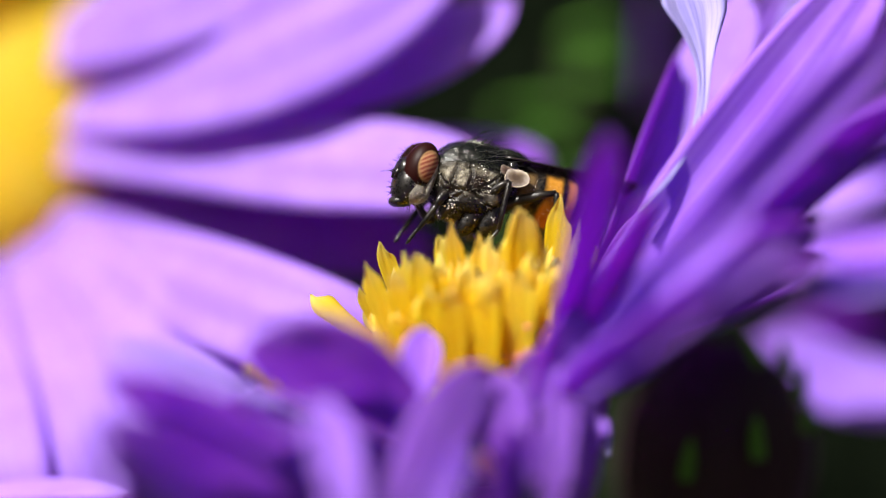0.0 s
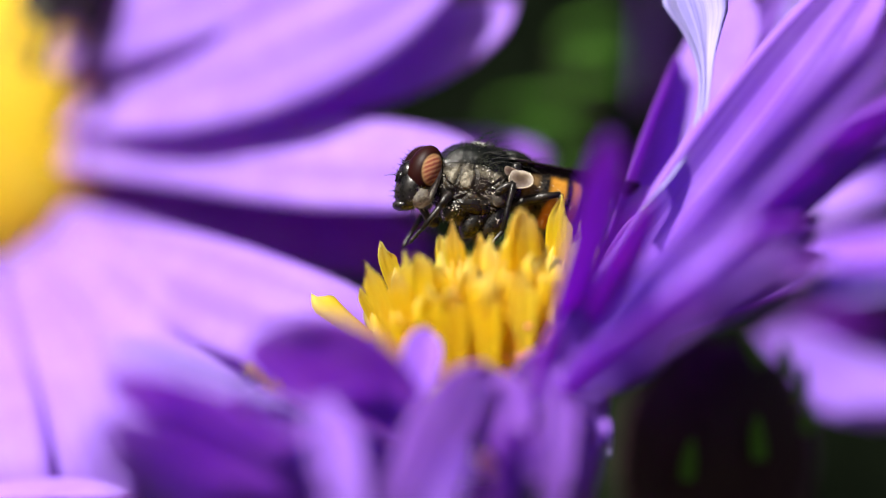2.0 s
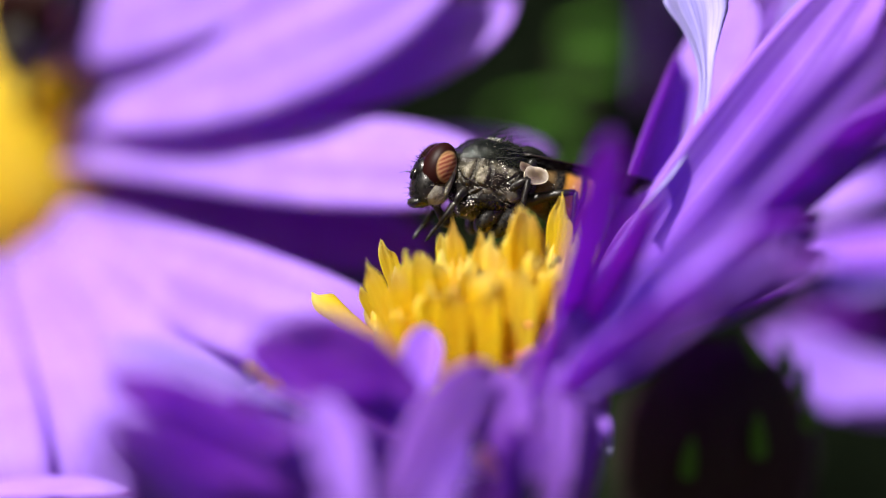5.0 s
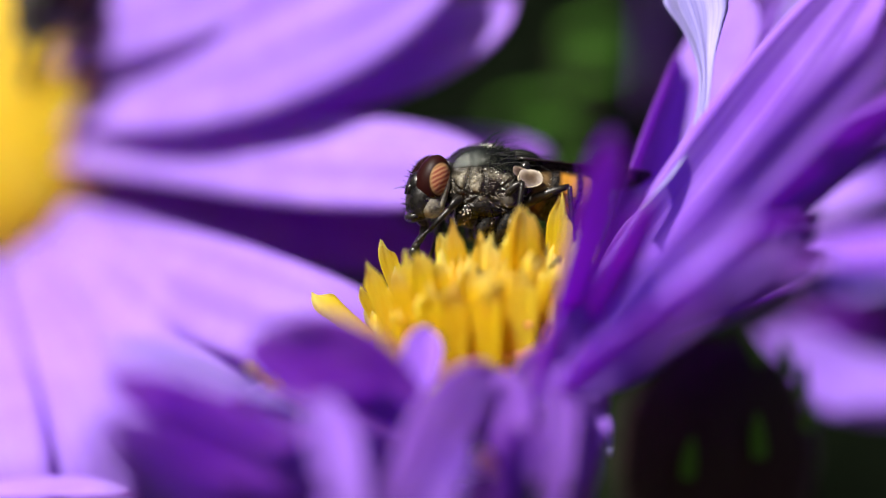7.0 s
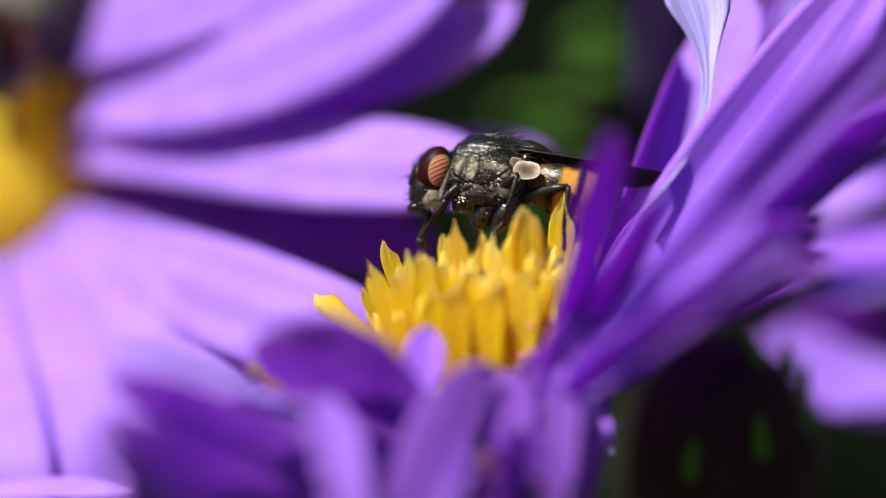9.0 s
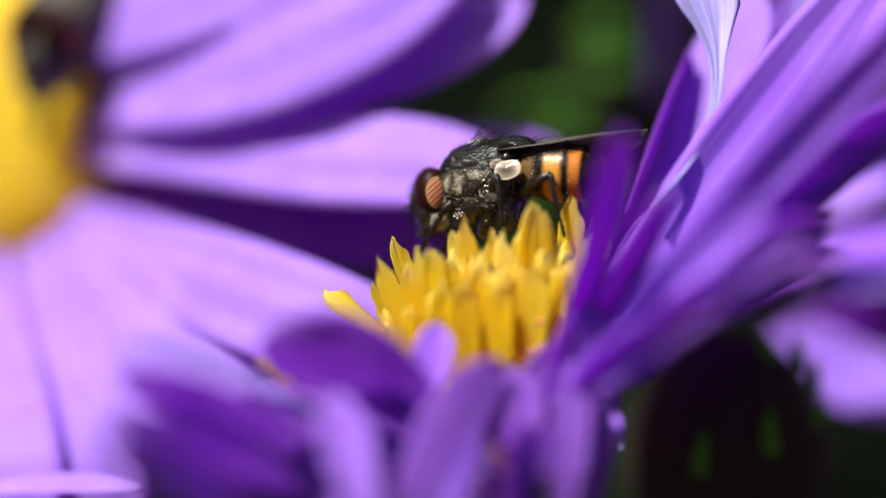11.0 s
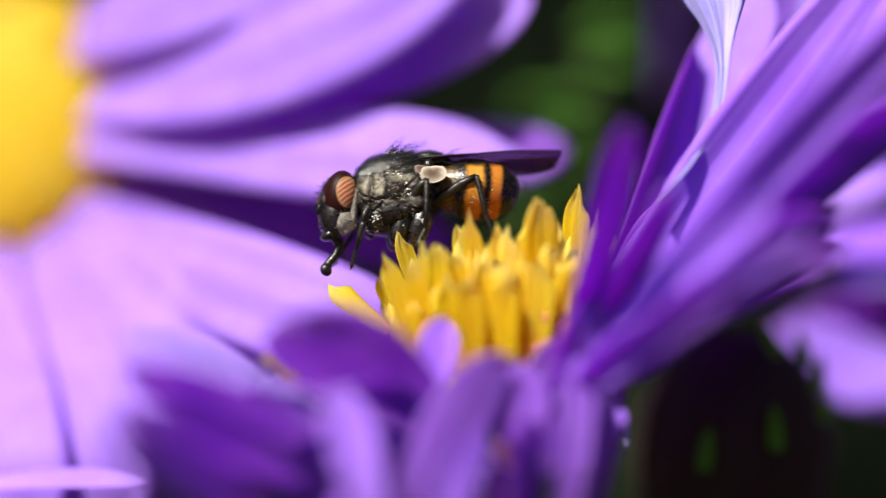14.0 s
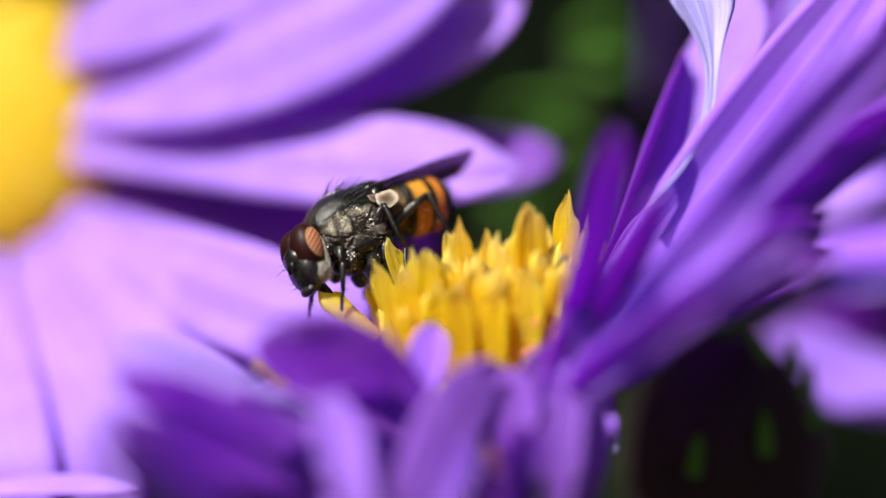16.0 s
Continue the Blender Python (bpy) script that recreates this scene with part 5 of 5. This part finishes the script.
# ---- movement ----
def motions():
    walk(FLY, [
        (0, pose(0.00116, 0.00100, 0.50289, 0, 11, 16)),
        (0.5, pose(0.00137, 0.00100, 0.50283, 0, 10.9, 16)),
        (1, pose(0.00144, 0.00100, 0.50283, 0, 10.8, 16)),
        (1.5, pose(0.00145, 0.00100, 0.50283, 0, 10.6, 16)),
        (2, pose(0.00128, 0.00100, 0.50283, 0, 10.5, 16)),
        (2.5, pose(0.00135, 0.00100, 0.50270, 0, 10.4, 16)),
        (3, pose(0.00155, 0.00100, 0.50264, 0, 10.3, 16)),
        (3.5, pose(0.00173, 0.00100, 0.50258, 0, 10.2, 16)),
        (4, pose(0.00170, 0.00100, 0.50266, 0, 10, 16)),
        (4.2, pose(0.00170, 0.00100, 0.50268, 0, 10, 16)),
        (6.3, pose(0.00222, 0.00100, 0.50335, 0, 14, 15)),
        (6.5, pose(0.00173, 0.00100, 0.50328, 0, 8, 14.8)),
        (7, pose(0.00166, 0.00100, 0.50269, 0, 6, 14.4)),
        (7.5, pose(0.00158, 0.00100, 0.50317, 0, 12, 13.9)),
        (8, pose(0.00169, 0.00100, 0.50315, 0, 5, 13.5)),
        (8.5, pose(0.00144, 0.00100, 0.50305, 0, 8, 13)),
        (8.8, pose(0.00131, 0.00100, 0.50299, 0, 6, 2)),
        (9, pose(0.00183, 0.00100, 0.50313, 0, 10, -3)),
        (9.2, pose(0.00197, 0.00100, 0.50309, 0.695652, 8, -8)),
        (11.3, pose(0.00096, 0.00100, 0.50273, 8, -6, -18)),
        (11.5, pose(0.00087, 0.00100, 0.50269, 8, -5, -18.4)),
        (12, pose(0.00075, 0.00100, 0.50223, 8, -15, -19.6)),
        (12.2, pose(0.00015, 0.00100, 0.50195, 8, -18, -20)),
        (12.5, pose(-0.00015, 0.00100, 0.50271, 8, 0, -8)),
        (12.7, pose(-0.00020, 0.00100, 0.50254, 6.85714, -3, -6.3)),
        (13, pose(-0.00055, 0.00100, 0.50242, 5.14286, 0, -3.7)),
        (13.2, pose(-0.00135, 0.00100, 0.50217, 4, -4, -2)),
        (13.5, pose(-0.00182, 0.00100, 0.50195, -2, -4, 2)),
        (13.7, pose(-0.00190, 0.00100, 0.50216, -6, -2, 3.7)),
        (14, pose(-0.00264, 0.00100, 0.50208, -9.75, -3, 6.3)),
        (14.2, pose(-0.00332, 0.00100, 0.50201, -12.25, -4, 8)),
        (14.5, pose(-0.00308, 0.00100, 0.50179, -16, -5, 11.6)),
        (14.7, pose(-0.00345, 0.00100, 0.50159, -16.5714, -8, 14)),
        (15, pose(-0.00331, 0.00100, 0.50154, -17.4286, -12, 18.8)),
        (15.2, pose(-0.00330, 0.00100, 0.50158, -18, -12, 22)),
        (15.4, pose(-0.00365, 0.00100, 0.50155, -18.5, -12, 24)),
        (15.5, pose(-0.00362, 0.00100, 0.50130, -18.75, -12, 25)),
        (15.7, pose(-0.00387, 0.00100, 0.50139, -19.25, -12, 27)),
        (15.8, pose(-0.00401, 0.00100, 0.50140, -19.5, -12, 29.3)),
        (15.9, pose(-0.00407, 0.00100, 0.50081, -19.75, -16, 31.7)),
        (16, pose(-0.00424, 0.00100, 0.50077, -20, -18, 34)),
    ])
    walk(FLY_2, [
        (0, pose(-0.02411, 0.01760, 0.52177, 20, 10, 60)),
        (1, pose(-0.02258, 0.01760, 0.51991, 20, 10, 60)),
        (1.5, pose(-0.01964, 0.01760, 0.51639, 20, 10, 60)),
        (2, pose(-0.01642, 0.01760, 0.51412, 20, -20, 75)),
        (2.5, pose(-0.01688, 0.01760, 0.51294, 20, -25, 75)),
        (3, pose(-0.01752, 0.01760, 0.51372, 20, -20, 70)),
        (3.5, pose(-0.01870, 0.01760, 0.51297, 10, -60, 80)),
        (4, pose(-0.01875, 0.01760, 0.51290, 10, -60, 80)),
        (4.2, pose(-0.01883, 0.01760, 0.51285, 10, -60, 80)),
        (6.3, pose(-0.01752, 0.01760, 0.51418, 20, -30, 70)),
        (7, pose(-0.01698, 0.01760, 0.51391, 20, -30, 70)),
        (8, pose(-0.01728, 0.01760, 0.51333, 20, -30, 70)),
        (8.5, pose(-0.01779, 0.01760, 0.51263, 20, -35, 60)),
        (9, pose(-0.01867, 0.01760, 0.51181, 20, -40, 50)),
        (11.3, pose(-0.01752, 0.01760, 0.51160, 20, -40, 65)),
        (12, pose(-0.01822, 0.01760, 0.51049, 20, -35, 50)),
        (12.5, pose(-0.01754, 0.01760, 0.51051, 20, -30, 55)),
        (13, pose(-0.01715, 0.01760, 0.51237, 20, 10, 20)),
        (13.3, pose(-0.02148, 0.01760, 0.51385, 20, 20, 10)),
        (13.6, pose(-0.02520, 0.01760, 0.52120, 10, 30, 0)),
        (16, pose(-0.02520, 0.01760, 0.52190, 10, 30, 0)),
    ])
    # the head turns a little to the lens and away
    def turned(part_of, home, rows):
        walk(part_of, [(t, pose(home[0] * MM, home[1] * MM, home[2] * MM, rx, ry, rz)) for t, rx, ry, rz in rows])

    walk(HEAD, [
        (0, pose(-0.00192, 0, -0.00031, 0, -1.3, 4.0)),
        (0.5, pose(-0.00192, 0, -0.00030, 0, -1.4, 4.0)),
        (1, pose(-0.00192, 0, -0.00027, 0, -1.1, 4.0)),
        (1.5, pose(-0.00192, 0, -0.00031, 0, -1.5, 4.0)),
        (2, pose(-0.00192, 0, -0.00037, 0, -1.9, 4.0)),
        (2.5, pose(-0.00192, 0, -0.00036, 0, -1.8, 4.0)),
        (3, pose(-0.00192, 0, -0.00044, 0, -2.6, 4.0)),
        (3.5, pose(-0.00192, 0, -0.00048, 0, -3.0, 4.0)),
        (4, pose(-0.00192, 0, -0.00051, 0, -3.3, 4.0)),
        (4.2, pose(-0.00192, 0, -0.00051, 0, -3.3, 4.0)),
        (6.3, pose(-0.00192, 0, -0.00034, 0, -1.9, 4.0)),
        (6.5, pose(-0.00192, 0, -0.00050, 0, -3.1, 4.0)),
        (7, pose(-0.00192, 0, -0.00050, 0, -3.2, 4.0)),
        (7.5, pose(-0.00192, 0, -0.00046, 0, -2.6, 4.0)),
        (8, pose(-0.00192, 0, -0.00057, 0, -3.8, 4.0)),
        (8.5, pose(-0.00192, 0, -0.00049, 0, -3.1, 4.0)),
        (8.8, pose(-0.00192, 0, -0.00070, 0, -5.7, 7.6)),
        (9, pose(-0.00192, 0, -0.00067, 0, -5.4, 10.0)),
        (9.2, pose(-0.00192, 0, -0.00066, 0, -5.4, 14.0)),
        (11.3, pose(-0.00192, 0, -0.00070, 0, -4.9, 24.0)),
        (11.5, pose(-0.00192, 0, -0.00068, 0, -4.8, 24.2)),
        (12, pose(-0.00192, 0, -0.00066, 0, -3.9, 24.8)),
        (12.2, pose(-0.00192, 0, -0.00070, 0, -4.5, 25.0)),
        (12.5, pose(-0.00192, 0, -0.00034, 0, -1.8, 18.0)),
        (12.7, pose(-0.00192, 0, -0.00054, 0, -3.5, 16.9)),
        (13, pose(-0.00192, 0, -0.00051, 0, -3.3, 15.1)),
        (13.2, pose(-0.00192, 0, -0.00070, 0, -4.7, 14.0)),
        (13.5, pose(-0.00192, 0, -0.00070, 0, -5.2, 12.5)),
        (13.7, pose(-0.00192, 0, -0.00053, 0, -3.6, 11.5)),
        (14, pose(-0.00192, 0, -0.00055, 0, -4.0, 10.0)),
        (14.2, pose(-0.00192, 0, -0.00063, 0, -4.8, 9.0)),
        (14.5, pose(-0.00192, 0, -0.00070, 0, -5.3, 6.6)),
        (14.7, pose(-0.00192, 0, -0.00062, 0, -5.1, 5.0)),
        (15, pose(-0.00192, 0, -0.00063, 0, -4.0, 4.4)),
        (15.2, pose(-0.00192, 0, -0.00061, 0, -3.7, 4.0)),
        (15.4, pose(-0.00192, 0, -0.00068, 0, -4.0, 4.5)),
        (15.5, pose(-0.00192, 0, -0.00070, 0, -4.5, 4.8)),
        (15.7, pose(-0.00192, 0, -0.00070, 0, -4.1, 5.2)),
        (15.8, pose(-0.00192, 0, -0.00055, 0, -3.5, 5.5)),
        (15.9, pose(-0.00192, 0, -0.00045, 0, -3.2, 5.8)),
        (16, pose(-0.00192, 0, -0.00061, 0, -4.3, 6.0)),
    ])
    turned(SNOUT, (-0.88, 0, -1.25), [(0, 0, -80, 0), (4, 0, -80, 0), (6.3, 0, -40, 0), (7.0, 0, -10, 0), (7.5, 0, -40, 0), (8.5, 0, -70, 0), (9, 0, -20, 0), (9.4, 0, -70, 0), (12.7, 0, -70, 0), (13.0, 0, 0, 0), (13.5, 0, 0, 0), (13.7, 0, 12, 0), (14.2, 0, 4, 0), (14.5, 0, 0, 0), (14.8, 0, -20, 0), (15.3, 0, -40, 0), (16, 0, -45, 0)])
    # the legs step and rub
    homes = {"front": (-1.05, 0.60, -0.80), "middle": (0.35, 0.75, -0.95), "hind": (1.40, 0.60, -0.95)}
    rnd = random.Random(9)
    times = [0, 0.5, 1, 1.5, 2, 2.5, 3, 3.5, 4, 4.6, 5.2, 5.8, 6.3, 6.6, 7, 7.3, 7.6, 8, 8.4, 8.8, 9.2, 9.8, 10.4, 11, 11.5, 12, 12.3, 12.6, 13, 13.3, 13.6, 14, 14.3, 14.6, 15, 15.3, 15.6, 16]
    for (which, s), leg in LEGS.items():
        x, y, z = homes[which]
        reach = {"front": 14, "middle": 5, "hind": 5}[which]
        rows = []
        for t in times:
            busy = 0.35 if t < 6 else 1.0
            swing = rnd.uniform(-reach, reach) * busy
            rows.append((t, rnd.uniform(-2, 2) * busy, swing, rnd.uniform(-3, 3) * busy))
        turned(leg, (x, y * s, z), rows)
    turned(HEAD_2, (-1.92, 0, -0.10), [(0, 0, 0, 0), (16, 0, 0, 0)])
    turned(SNOUT_2, (-0.88, 0, -1.25), [(0, 0, 0, 0), (16, 0, 0, 0)])


motions()
